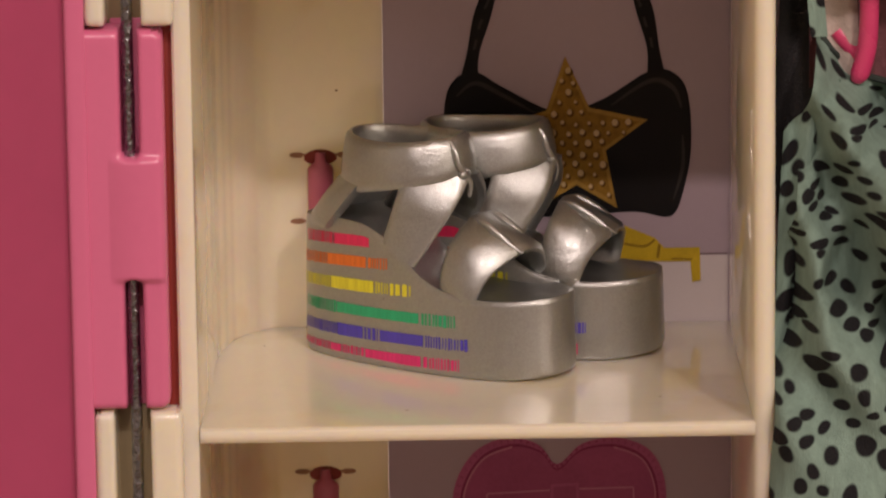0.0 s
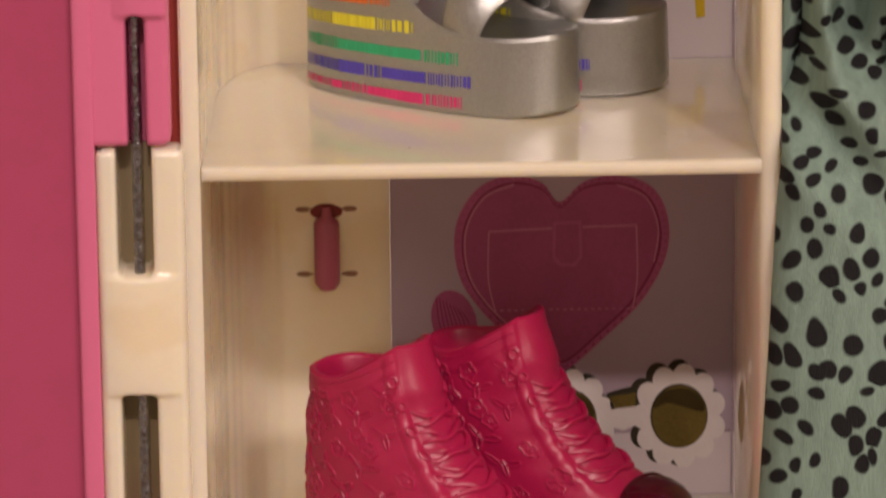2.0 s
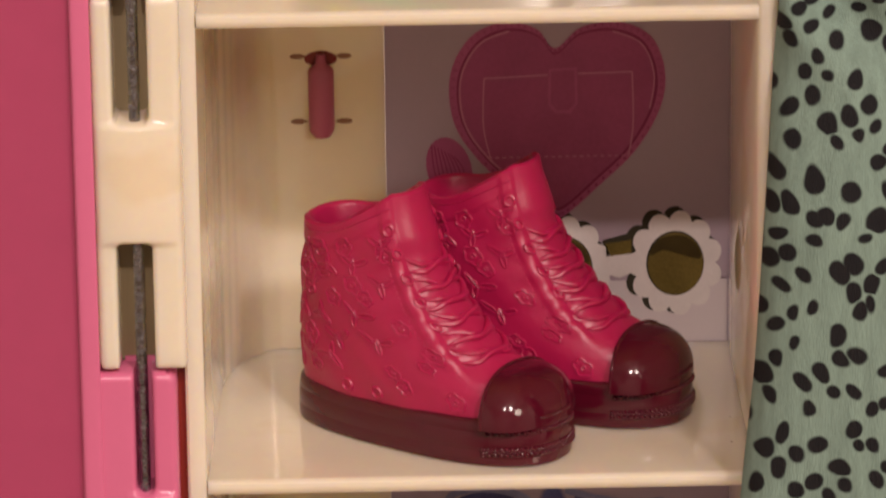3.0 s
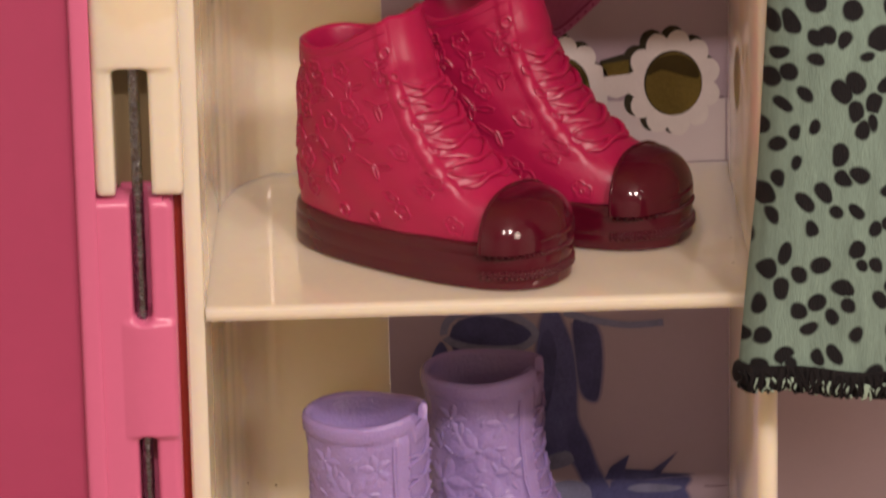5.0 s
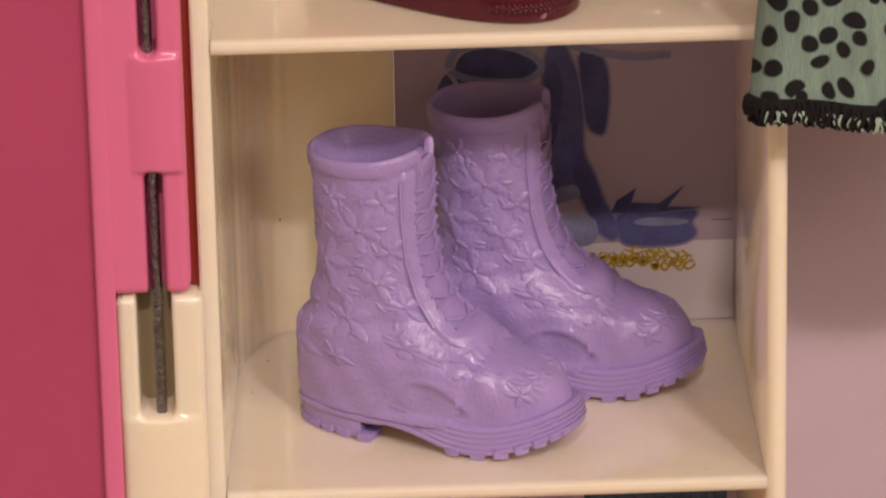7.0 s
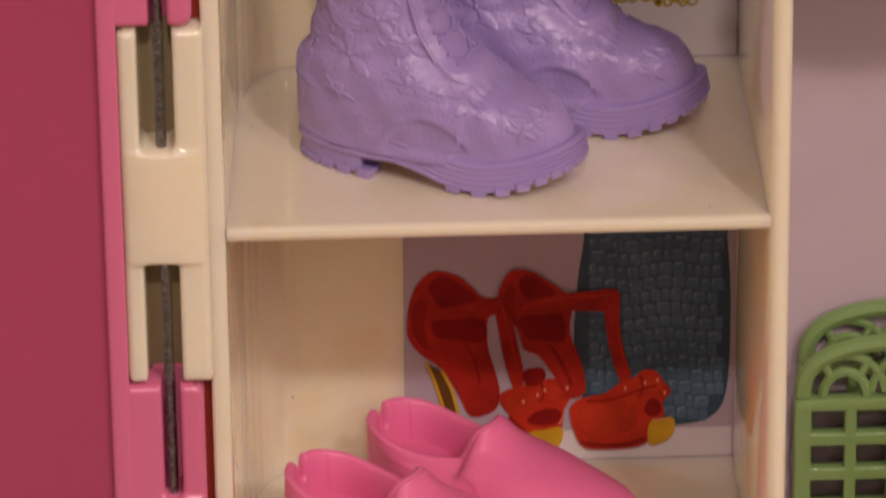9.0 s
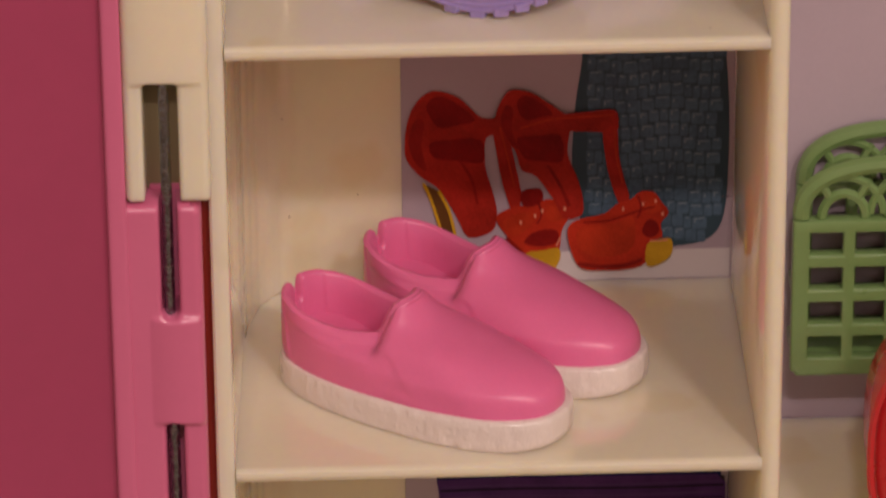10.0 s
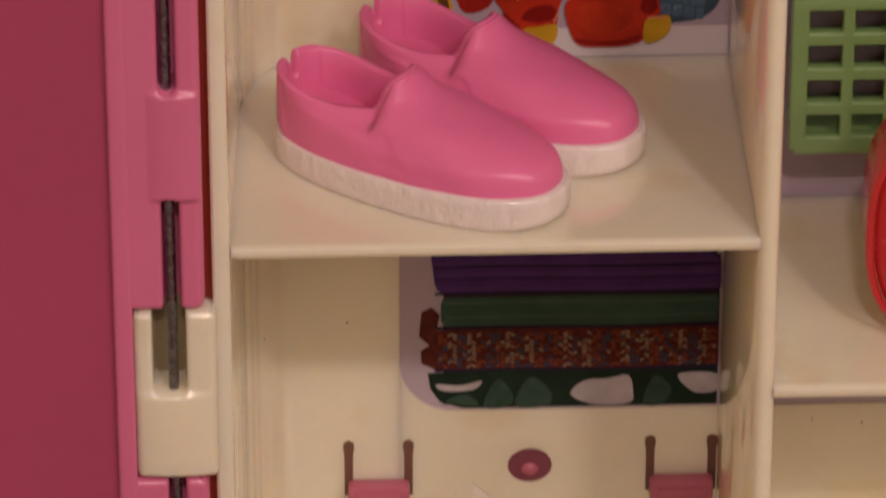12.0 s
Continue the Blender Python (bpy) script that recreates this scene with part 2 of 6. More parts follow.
def surf(P, s, u):
    """Place, two tangents and outward normal on a ring-lofted skin P[i][j] at s (0..1 over the rings) and u (0..1 round)."""
    m, n = len(P), len(P[0])
    def at(s, u):
        a = min(max(s, 0), 1) * (m - 1)
        i = min(int(a), m - 2)
        b = (u % 1.0) * n
        j = int(b) % n
        fa, fb = a - i, b - int(b)
        g = lambda i, j: Vector(P[i][j % n])
        return (g(i, j) * (1 - fb) + g(i, j + 1) * fb) * (1 - fa) + (g(i + 1, j) * (1 - fb) + g(i + 1, j + 1) * fb) * fa
    p = at(s, u)
    tu = (at(s, u + 0.015) - at(s, u - 0.015)).normalized()
    ts = (at(s + 0.03, u) - at(s - 0.03, u)).normalized()
    return p, tu, ts, tu.cross(ts).normalized()

# ---- the room round the table ----
SHELF_Z = (240.9, 192.1, 142.8, 93.8)
solo("floor", cubed(-1700, 1700, -2600, 800, -760, -740), TABLE_WOOD, "brown floor of the room", "floor", "structure")
solo("ceiling", cubed(-1700, 1700, -2600, 800, 1640, 1660), WALL_PAINT, "pale painted ceiling of the room", "ceiling", "structure")
solo("wall_north", cubed(-1700, 1700, 800, 830, -740, 1640), WALL_PAINT, "pale painted wall behind the toy wardrobe", "wall", "structure")
solo("wall_south", cubed(-1700, 1700, -2630, -2600, -740, 1640), WALL_PAINT, "pale painted wall of the room", "wall", "structure")
solo("wall_west", cubed(-1730, -1700, -2600, 800, -740, 1640), WALL_PAINT, "pale painted wall of the room", "wall", "structure")
solo("wall_east", cubed(1700, 1730, -2600, 800, -740, 1640), WALL_PAINT, "pale painted wall of the room", "wall", "structure")
table = thing("table", "brown wooden table under the toy wardrobe", "table")
part("tabletop", cubed(-700, 700, -380, 350, -30, 0, r=4), TABLE_WOOD, table)
for tx in (-650, 650):
    for ty in (-340, 310):
        part("leg", cubed(tx - 25, tx + 25, ty - 25, ty + 25, -740, -30.5, r=3), TABLE_WOOD, table)

# ---- the toy wardrobe ----
wardrobe = thing("toy_wardrobe", "cream and pink plastic doll wardrobe standing open", "wardrobe")
TOP_Z, X_DIV, Y_BACK = 291.0, 55.0, 41.3


def wardrobe_shell():
    # side wall with a slight draft and a rounded inner back corner
    win_x, win_z, r = 18.4, 48.2, 6.5
    corner = []
    for a in np.linspace(0.08, math.pi / 2, 56):
        dent = 0.055 * math.sin(a * 13.0 + 0.6) * math.sin(2 * a) + 0.03 * math.sin(a * 29.0) * math.sin(2 * a)
        corner.append((0.6 + 6.4 * (1 - math.cos(a)) + dent * math.cos(a), Y_BACK - 15.0 + 15.0 * math.sin(a) - dent * math.sin(a)))
    corner += [(x, Y_BACK) for x in np.linspace(8.0, win_x, 8)]
    pts = [(-2.3, 0.25), (-2.05, 0.0), (-0.85, 0.0), (-0.45, 0.3), (-0.3, 1.2)] + corner + [(win_x, 43.2), (-2.3, 43.2)]
    part("side_wall", prism(bmesh.new(), pts, 0.5, TOP_Z), CREAM, wardrobe)
    div = [(X_DIV, 0.7), (X_DIV + 0.5, 0.1), (X_DIV + 1.05, 0.0), (X_DIV + 1.6, 0.1), (X_DIV + 2.1, 0.7), (X_DIV + 2.0, Y_BACK), (X_DIV + 0.1, Y_BACK)]
    part("divider", prism(bmesh.new(), div, 0.5, TOP_Z), CREAM, wardrobe)
    # back panel with a window, rounded at its lower corner, in which the printed card shows
    arc = [(win_x + r - r * math.cos(a), win_z + r - r * math.sin(a)) for a in np.linspace(0, math.pi / 2, 9)]
    panel = [(win_x, 0.5), (190.0, 0.5), (190.0, win_z)] + arc[::-1]
    part("back_panel", prism(bmesh.new(), panel, Y_BACK, Y_BACK + 1.9, "y"), CREAM, wardrobe)
    part("top_panel", cubed(-2.6, 192, -2.4, 44, TOP_Z + 0.02, TOP_Z + 3, r=0.6), CREAM, wardrobe)
    part("side_wall", cubed(190, 192.6, 0, 43.5, 0.5, TOP_Z, r=0.3), CREAM, wardrobe)
    part("base_panel", cubed(0.2, 189.8, 0.4, 41, 12, 14, r=0.3), CREAM, wardrobe)
    for z in SHELF_Z:
        bm = bmesh.new()
        e = 0.68
        prof = [(0.05, z - 0.25), (-0.02, z - e), (0.1, z - 1.15), (0.4, z - 1.45), (Y_BACK, z - 1.45), (Y_BACK, z + 0.15), (Y_BACK - 0.7, z + 0.02), (8, z), (1.0, z), (0.35, z - 0.03)]
        prism(bm, prof, -0.32, X_DIV + 0.12, "x")
        part("shelf", bm, CREAM, wardrobe)
    bm = bmesh.new()
    z = 75.6
    prism(bm, [(0.05, z - 0.3), (0.0, z - 0.8), (0.3, z - 1.4), (Y_BACK, z - 1.4), (Y_BACK, z + 0.1), (8, z), (1.0, z), (0.35, z - 0.05)], X_DIV + 2.0, 190.2, "x")
    part("shelf", bm, CREAM, wardrobe)


wardrobe_shell()

# ---- door and hinge of the wardrobe ----
ROD_X = -6.6
KNUCKLES = [(243.4, 282.1, 1), (204.6, 243.4, 0), (165.8, 204.6, 1), (126.3, 165.8, 0), (87.3, 126.3, 1), (66.8, 87.3, 0), (32.0, 66.8, 1), (282.1, 291.5, 0)]


def round_rect(x, z, x0, x1, z0, z1, rad):
    """Distance to the border of a rounded rectangle, positive inside."""
    qx, qz = abs(x - (x0 + x1) / 2) - (x1 - x0) / 2 + rad, abs(z - (z0 + z1) / 2) - (z1 - z0) / 2 + rad
    return rad - math.hypot(max(qx, 0.0), max(qz, 0.0)) - min(max(qx, qz), 0.0)


def roll(d, rad):
    """How far a surface falls back at the distance d from a rounded edge."""
    t = min(max(d / rad, 0.0), 1.0)
    return rad * (1 - math.sqrt(1 - (1 - t) ** 2))


def moulded_knuckle(x0, x1, z0, z1, slot_x, slots, span, swell, corner):
    """A hinge knuckle moulded in one piece: rounded outline, U-shaped slots for the rod, a swollen middle."""
    xs = np.concatenate([[x0], np.linspace(x0 + 0.001, x1 - 0.001, 64), [x1]])
    zs = np.concatenate([[z0], np.linspace(z0 + 0.001, z1 - 0.001, int((z1 - z0) * 5) + 2), [z1]])
    bm = bmesh.new()
    grid = []
    c, w = swell
    for z in zs:
        row = []
        for x in xs:
            out = round_rect(x, z, x0, x1, z0, z1, corner)
            y = -1.75 + roll(out, 0.85) - 0.05
            mid = step(z - span[0], 0.9) * step(span[1] - z, 0.9)
            y -= 0.62 * mid * max(0.0, 1 - ((x - c) / w) ** 2)
            for q0, q1 in slots:
                d = -round_rect(x, z, slot_x[0], slot_x[1], q0, q1, 0.8)
                y = 3.2 if d < -0.12 else y + (roll(d, 0.55) if d > 0 else 0.55 + (3.2 - y) * min(-d / 0.12, 1.0) * 0.8)
            if out <= 0.0 or x in (x0, x1) or z in (z0, z1):
                y = 2.6
            row.append(bm.verts.new((x, y, z)))
        grid.append(row)
    for p, q in zip(grid, grid[1:]):
        for j in range(len(xs) - 1):
            bm.faces.new((p[j], p[j + 1], q[j + 1], q[j]))
    return bm


def barrel_span(z0, z1):
    h = z1 - z0
    if z1 > 290:
        return z1 - 1.2, z1 - 0.1
    return (z0 + 0.3, z0 + 10.6) if h < 30 else (z0 + h * 0.345, z0 + h * 0.665)


def slots_of(z0, z1, a, b):
    return [q for q in ((z0 - 3.0, a), (b, z1 + 3.0)) if q[1] - q[0] > 4.0]


def pink_knuckle(z0, z1, parent):
    a, b = barrel_span(z0, z1)
    bm = moulded_knuckle(-11.8, -3.1, z0 + 0.15, z1 - 0.2, (-7.4, -5.6), slots_of(z0, z1, a, b), (a, b), (-5.5, 3.2), 1.1)
    part("knuckle", bm, PINK, parent, "glossy pink hinge knuckle")
    part("hinge_back", cubed(-8.4, -4.2, 2.4, 3.4, z0 - 0.3, z1 + 0.3, r=0.2), PINK, parent)


def cream_knuckle(z0, z1, parent):
    a, b = barrel_span(z0, z1)
    bm = moulded_knuckle(-10.75, -1.95, z0 + 0.1, z1 - 0.1, (-8.7, -5.2), slots_of(z0, z1, a, b), (a, b), (-6.4, 4.3), 0.7)
    part("knuckle", bm, CREAM, parent, "cream hinge knuckle")
    part("hinge_back", cubed(-9.6, -4.0, 2.7, 3.6, z0 - 0.3, z1 + 0.3, r=0.2), HINGE_POCKET, parent, "inside of the hinge, in an olive that holds its shade")


def wardrobe_door():
    door = thing("wardrobe_door", "", "")
    door.parent = wardrobe
    z0, z1 = 5.0, 290.0
    prof = [(-110, 5.0), (-10.9, 3.0), (-10.85, -1.4), (-12.4, -1.4), (-12.7, -1.25), (-13.2, -1.15), (-40, -0.6), (-110, 0.5)]
    part("door_panel", prism(bmesh.new(), prof, z0, z1), DOOR_PINK, door)
    rim = [(-10.7, 1.6), (-10.7, -1.75), (-10.75, -1.98), (-10.95, -2.06), (-11.2, -2.08), (-12.1, -2.08), (-12.4, -2.04), (-12.62, -1.9), (-12.72, -1.6), (-12.72, 0.7)]
    part("door_rim", prism(bmesh.new(), rim, z0 + 0.4, z1 - 0.4), PINK, door)
    for z0, z1, pink in KNUCKLES:
        if pink:
            pink_knuckle(z0, z1, door)


wardrobe_door()
for z0, z1, pink in KNUCKLES:
    if not pink:
        cream_knuckle(z0, z1, wardrobe)
bm = bmesh.new()
tube(bm, [(ROD_X, -0.4, z) for z in np.linspace(34, 290, 60)], 0.56, 12)
part("hinge_rod", bm, STEEL, wardrobe, "thin dark steel hinge rod")
# Added strip whose dark red stands for the gap's shade.
part("hinge_cover", cubed(-3.4, -2.15, 1.2, 2.2, 6, 289.5, r=0.1), GAP_RED, wardrobe, "dark red strip put in for the shade of the hinge gap")

# ---- shoes; each is built with its heel's centre at the origin and its toe along x ----
NR = 96


def at_place(x, y, z, heading):
    return pose(x * MM, y * MM, z * MM, 0, 0, heading)


STRIPE_INK = [("red", (0.75, 0.02, 0.10)), ("orange", (0.85, 0.16, 0.02)), ("yellow", (0.78, 0.62, 0.03)),
              ("green", (0.02, 0.36, 0.16)), ("blue", (0.07, 0.05, 0.42)), ("pink", (0.68, 0.03, 0.17))]
STRIPE_MATS = [mat("stripe_ink_" + n, c, 0.4, var=0.3, scale=500, stretch=(6, 6, 0.4)) for n, c in STRIPE_INK]


def build_sandal(m, label, more=0.0):
    ob = thing("platform_sandal", label, "sandal", m, "pair of silver sandals")
    top = [(-8, 14.2), (-3, 14.9), (0, 15.0), (3, 14.7), (6, 13.3), (8.5, 11.2), (10.5, 9.7), (13, 8.8), (16, 8.35), (20, 8.35), (24.5, 8.7)]
    zt = lambda x: float(spline(top, x)[0])
    def ring(s, k, dz=0.0):
        return foot_ring(NR, -7.2 * k, 17 + 7.0 * k, 5.6 * k, 7.0 * k, lambda x: zt(x) * s + dz + (0.5 * (1 - s) * max(0.0, (x - 17) / 7) ** 2), 0.84)
    bm = bmesh.new()
    levels = [(0, 0.93, 0.0), (0, 0.975, 0.12), (0.05, 1.0, 0.1), (0.3, 0.995, 0), (0.6, 0.985, 0), (0.85, 0.975, 0), (0.93, 0.975, 0), (0.975, 0.97, 0), (1.0, 0.95, 0.02), (1.0, 0.92, 0.06), (1.0, 0.885, 0.0), (1.0, 0.85, -0.1)]
    P = [ring(*l) for l in levels]
    loft(bm, P, cap=(True, True))
    part("sole", bm, SILVER, ob)
    # fine raised rim along the top edge of the sole
    bm = bmesh.new()
    tube(bm, [Vector(p) + Vector((0, 0, 0.03)) for p in ring(1.0, 0.952)], 0.11, 6, closed=True)
    part("sole_rim", bm, SILVER, ob)
    # printed broken stripes on the outer side
    rng = random.Random(4)
    # start, end, the two heights, and the unbroken stretches of each stripe
    spans = [(0.045, 0.36, 12.4, 13.2, [(0.36, 1.0)]), (0.01, 0.41, 10.1, 11.1, [(0.17, 0.77)]), (0.0, 0.46, 7.8, 8.6, [(0.20, 0.72)]),
             (0.04, 0.565, 5.4, 5.9, [(0.2, 0.78)]), (0.02, 0.60, 3.1, 3.6, [(0.2, 0.42), (0.53, 0.74)]), (0.0, 0.575, 0.95, 1.35, [(0.14, 0.26), (0.46, 0.77)])]
    for (a, b, za, zb, runs), material in zip(spans, STRIPE_MATS):
        bm = bmesh.new()
        b = b + more * (b > 0.5)
        runs = [(0.15 + (b - 0.15) * q0, 0.15 + (b - 0.15) * q1) for q0, q1 in runs]
        f = a
        bars = []
        while f < b - 0.002:
            run = [q1 - f for q0, q1 in runs if q0 <= f < q1 - 0.004]
            w = min(run[0] if run else rng.choice((0.003, 0.003, 0.004, 0.005, 0.009)), b - f)
            bars.append((f, f + w))
            f += w + (0.006 if run else rng.choice((0.003, 0.004, 0.005)))
        for f0, f1 in bars:
            cells = max(2, int((f1 - f0) / 0.012) + 1)
            lo, hi = [], []
            hh = 0.6 + rng.uniform(-0.06, 0.06)
            for q in range(cells):
                f = f0 + (f1 - f0) * q / (cells - 1)
                u = 0.5 + 0.5 * (0.10 + 0.88 * f)
                zc = za + (zb - za) * f / max(b, 0.01)
                xx = Vector(surf(P[2:8], 0.3, u)[0]).x
                for lst, z in ((lo, zc - hh), (hi, zc + hh)):
                    s = min(max(z / zt(xx), 0.02), 0.93)
                    # rings 2..7 lie at these fractions of the height
                    ss = np.interp(s, [0.06, 0.3, 0.6, 0.85, 0.93, 0.975], [0, 0.2, 0.4, 0.6, 0.8, 1.0])
                    p, tu, ts, nn = surf(P[2:8], ss, u)
                    lst.append(bm.verts.new(p + nn * 0.045))
            for q in range(cells - 1):
                bm.faces.new((lo[q], lo[q + 1], hi[q + 1], hi[q]))
        part("printed_stripe", bm, material, ob, material.name.split("_")[-1] + " broken stripe printed on the sole")
    # heel counter, leaning forward into the ankle strap
    bm = bmesh.new()
    L, R = [], []
    for k in range(11):
        a = math.pi + (k - 5) / 5 * 1.2
        L.append((0.2 + 6.4 * math.cos(a), 5.3 * math.sin(a), 13.9))
        R.append((4.9 + 6.9 * math.cos(a), 5.15 * math.sin(a), 19.2))
    ribbon(bm, L, R, 1.0, 36)
    part("heel_counter", bm, SILVER, ob)
    # ankle strap: its lower edge climbs and narrows towards the front
    bm = bmesh.new()
    L, R = [], []
    for k in range(20):
        a = 2 * math.pi * k / 20
        ca, sa = math.cos(a), math.sin(a)
        L.append((4.9 + 6.3 * ca, 4.4 * sa, 24.1 + 0.2 * ca - 0.45 * sa * sa))
        R.append((5.0 + 7.1 * ca, 5.3 * sa, 18.7 + 1.3 * ca))
    ribbon(bm, R, L, 1.15, 80, closed=True)
    part("ankle_strap", bm, SILVER, ob)
    # gathered front of the strap, with its seam and a small knot
    bm = bmesh.new()
    tube(bm, curve_pts([(10.7, -1.6, 24.1), (11.7, -1.9, 22.9), (12.1, -1.9, 21.6), (12.5, -1.5, 20.6), (12.9, -0.9, 19.4), (12.6, -0.7, 18.0)], 22), lambda t: 0.22 + 0.2 * math.sin(math.pi * min(t * 0.9 + 0.1, 1)), 12)
    blob(bm, (12.4, -1.2, 20.4), (0.6, 0.2, 0), (-0.2, 1.0, 0), (0, 0, 0.6), 12, 6)
    part("buckle", bm, SILVER, ob)
    for sgn in (-1, 1):
        bm = bmesh.new()
        L = [(7.0, 5.0 * sgn, 19.7), (6.2, 5.45 * sgn, 16.8), (5.0, 5.5 * sgn, 13.4)]
        R = [(12.9, 0.7 * sgn, 20.2), (12.2, 3.4 * sgn, 16.8), (8.9, 5.6 * sgn, 11.0)]
        ribbon(bm, *((R, L) if sgn > 0 else (L, R)), 1.15, 30)
        part("cross_strap", bm, SILVER, ob)
    bm = bmesh.new()
    back = [(11.6, -5.0, 7.6), (11.9, -5.5, 10.4), (12.5, -4.2, 13.8), (13.1, -1.6, 15.7), (13.3, 0.6, 16.0), (13.4, 3.2, 14.8), (13.3, 5.2, 11.4), (13.0, 4.9, 7.6)]
    front = [(15.9, -5.2, 6.6), (16.3, -5.6, 8.6), (17.4, -4.4, 11.0), (18.9, -1.6, 12.6), (19.4, 0.6, 12.8), (19.2, 3.2, 11.7), (18.3, 5.3, 9.0), (17.8, 5.0, 6.6)]
    ribbon(bm, back, front, 1.25, 44)
    part("toe_strap", bm, SILVER, ob)
    # the pleat in the middle of the toe strap: two rolls and a groove between them
    for yy, w, lift in ((-1.6, 0.5, 0.1), (-0.1, 0.42, -0.15), (1.5, 0.52, 0.1)):
        bm = bmesh.new()
        tube(bm, curve_pts([(13.1, yy * 0.7, 15.7), (14.6, yy, 15.6 + lift), (16.4, yy * 1.05, 14.6 + lift), (18.2, yy * 1.0, 13.3 + lift), (19.2, yy * 0.8, 12.7)], 18), lambda t, w=w: w * (0.45 + 0.55 * math.sin(t * math.pi)), 12)
        part("strap_pleat", bm, SILVER, ob)
    return ob


build_sandal(at_place(16.7, 31.8, SHELF_Z[0], -31), "silver doll platform sandal with broken rainbow stripes on its wedge sole")
build_sandal(at_place(24.3, 35.6, SHELF_Z[0], -15), "silver doll platform sandal standing behind its striped twin", 0.045)


def skin(keys, levels, n=NR, ex=0.85):
    """Rings of an upper from rows (height, back, front, heel half width, ball half width)."""
    P = []
    for z in levels:
        xb, xf, wb, wf = spline(keys, z)
        P.append(foot_ring(n, xb, xf, wb, wf, z, ex))
    return P


def shape_top(P, start, top):
    """Stretch the rings above height start so that the last follows the rim heights top(x)."""
    z1 = P[-1][0][2]
    return [[(x, y, z if z <= start else start + (z - start) / (z1 - start) * (top(x) - start)) for x, y, z in ring] for ring in P]


def inner_wall(P, thick, down):
    """Rings that roll over the rim and go down inside."""
    top = P[-1]
    c = sum((Vector(p) for p in top), Vector()) / len(top)
    out = []
    for inset, dz in ((0.35, 0.22), (0.75, 0.12), (1.0, -0.2), (1.05, -down * 0.5), (1.3, -down)):
        ring = []
        for p in top:
            d = Vector((p[0] - c.x, p[1] - c.y, 0))
            q = Vector(p) - d.normalized() * min(inset * thick, d.length * 0.9)
            ring.append((q.x, q.y, q.z + dz))
        out.append(ring)
    return out


def pressed(P, relief):
    """The skin moved along its normals by relief(place, round), in which round is 0 at the toe and 0.5 at the heel."""
    m, n = len(P), len(P[0])
    out = []
    for i in range(m):
        row = []
        for j in range(n):
            p = Vector(P[i][j])
            tu = Vector(P[i][(j + 1) % n]) - Vector(P[i][j - 1])
            ts = Vector(P[min(i + 1, m - 1)][j]) - Vector(P[max(i - 1, 0)][j])
            nn = tu.cross(ts)
            nn = nn.normalized() if nn.length > 1e-9 else Vector((0, 0, 1))
            row.append(tuple(p + nn * relief(p, j / n)))
        out.append(row)
    return out


def scale_at(P, s, u):
    lu = (surf(P, s, u + 0.01)[0] - surf(P, s, u - 0.01)[0]).length / 0.02
    ls = (surf(P, s + 0.02, u)[0] - surf(P, s - 0.02, u)[0]).length / 0.04
    return max(lu, 1), max(ls, 1)


def line_flower(bm, P, s, u, size, petals=5, r=0.13, spin=0.0):
    """A flower drawn with a thin raised cord on the skin, with a ring in its middle."""
    lu, ls = scale_at(P, s, u)
    for amp, base, count, rr in ((0.30, 0.72, 46, r), (0.0, 0.24, 10, r * 0.8)):
        pts = []
        for k in range(count):
            a = 2 * math.pi * k / count
            rad = size * 0.5 * (base + amp * abs(math.cos(petals * a / 2 + spin)) ** 0.7)
            p, tu, ts, n = surf(P, s + rad * math.sin(a) / ls, u + rad * math.cos(a) / lu)
            pts.append(p + n * 0.02)
        tube(bm, pts, rr, 5, closed=True)


def leaf_line(bm, P, s, u, size, turn, r=0.13):
    """A slender leaf drawn with a raised cord."""
    lu, ls = scale_at(P, s, u)
    pts = []
    for k in range(20):
        a = 2 * math.pi * k / 20
        x, y = size * 0.5 * math.cos(a), size * 0.15 * math.sin(a)
        du, ds = x * math.cos(turn) - y * math.sin(turn), x * math.sin(turn) + y * math.cos(turn)
        p, tu, ts, n = surf(P, s + ds / ls, u + du / lu)
        pts.append(p + n * 0.02)
    tube(bm, pts, r, 5, closed=True)


def petal_flower(bm, P, s, u, size, petals=5, height=0.3, spin=0.0, slim=0.2):
    """A pressed flower of pointed petals that follow the curved skin, each with a raised rib."""
    lu, ls = scale_at(P, s, u)
    for k in range(petals):
        a = spin + 2 * math.pi * k / petals
        rings = []
        for q in range(6):
            f = q / 5
            reach = size * (0.12 + 0.88 * f)
            w = size * slim * math.sin(math.pi * min(0.12 + 0.88 * f, 1.0)) ** 0.7 + 0.02
            row = []
            for c, h in ((-1, -0.12), (-0.55, 0.62), (0, 1.0), (0.55, 0.62), (1, -0.12)):
                du = reach * math.cos(a) - c * w * math.sin(a)
                ds = reach * math.sin(a) + c * w * math.cos(a)
                p, tu, ts, n = surf(P, s + ds / ls, u + du / lu)
                row.append(p + n * (height * h * (1 - 0.6 * f * f)))
            rings.append(row)
        loft(bm, rings, closed=False)
    p, tu, ts, n = surf(P, s, u)
    blob(bm, p, tu * size * 0.17, ts * size * 0.17, n * height * 1.3, 8, 4)


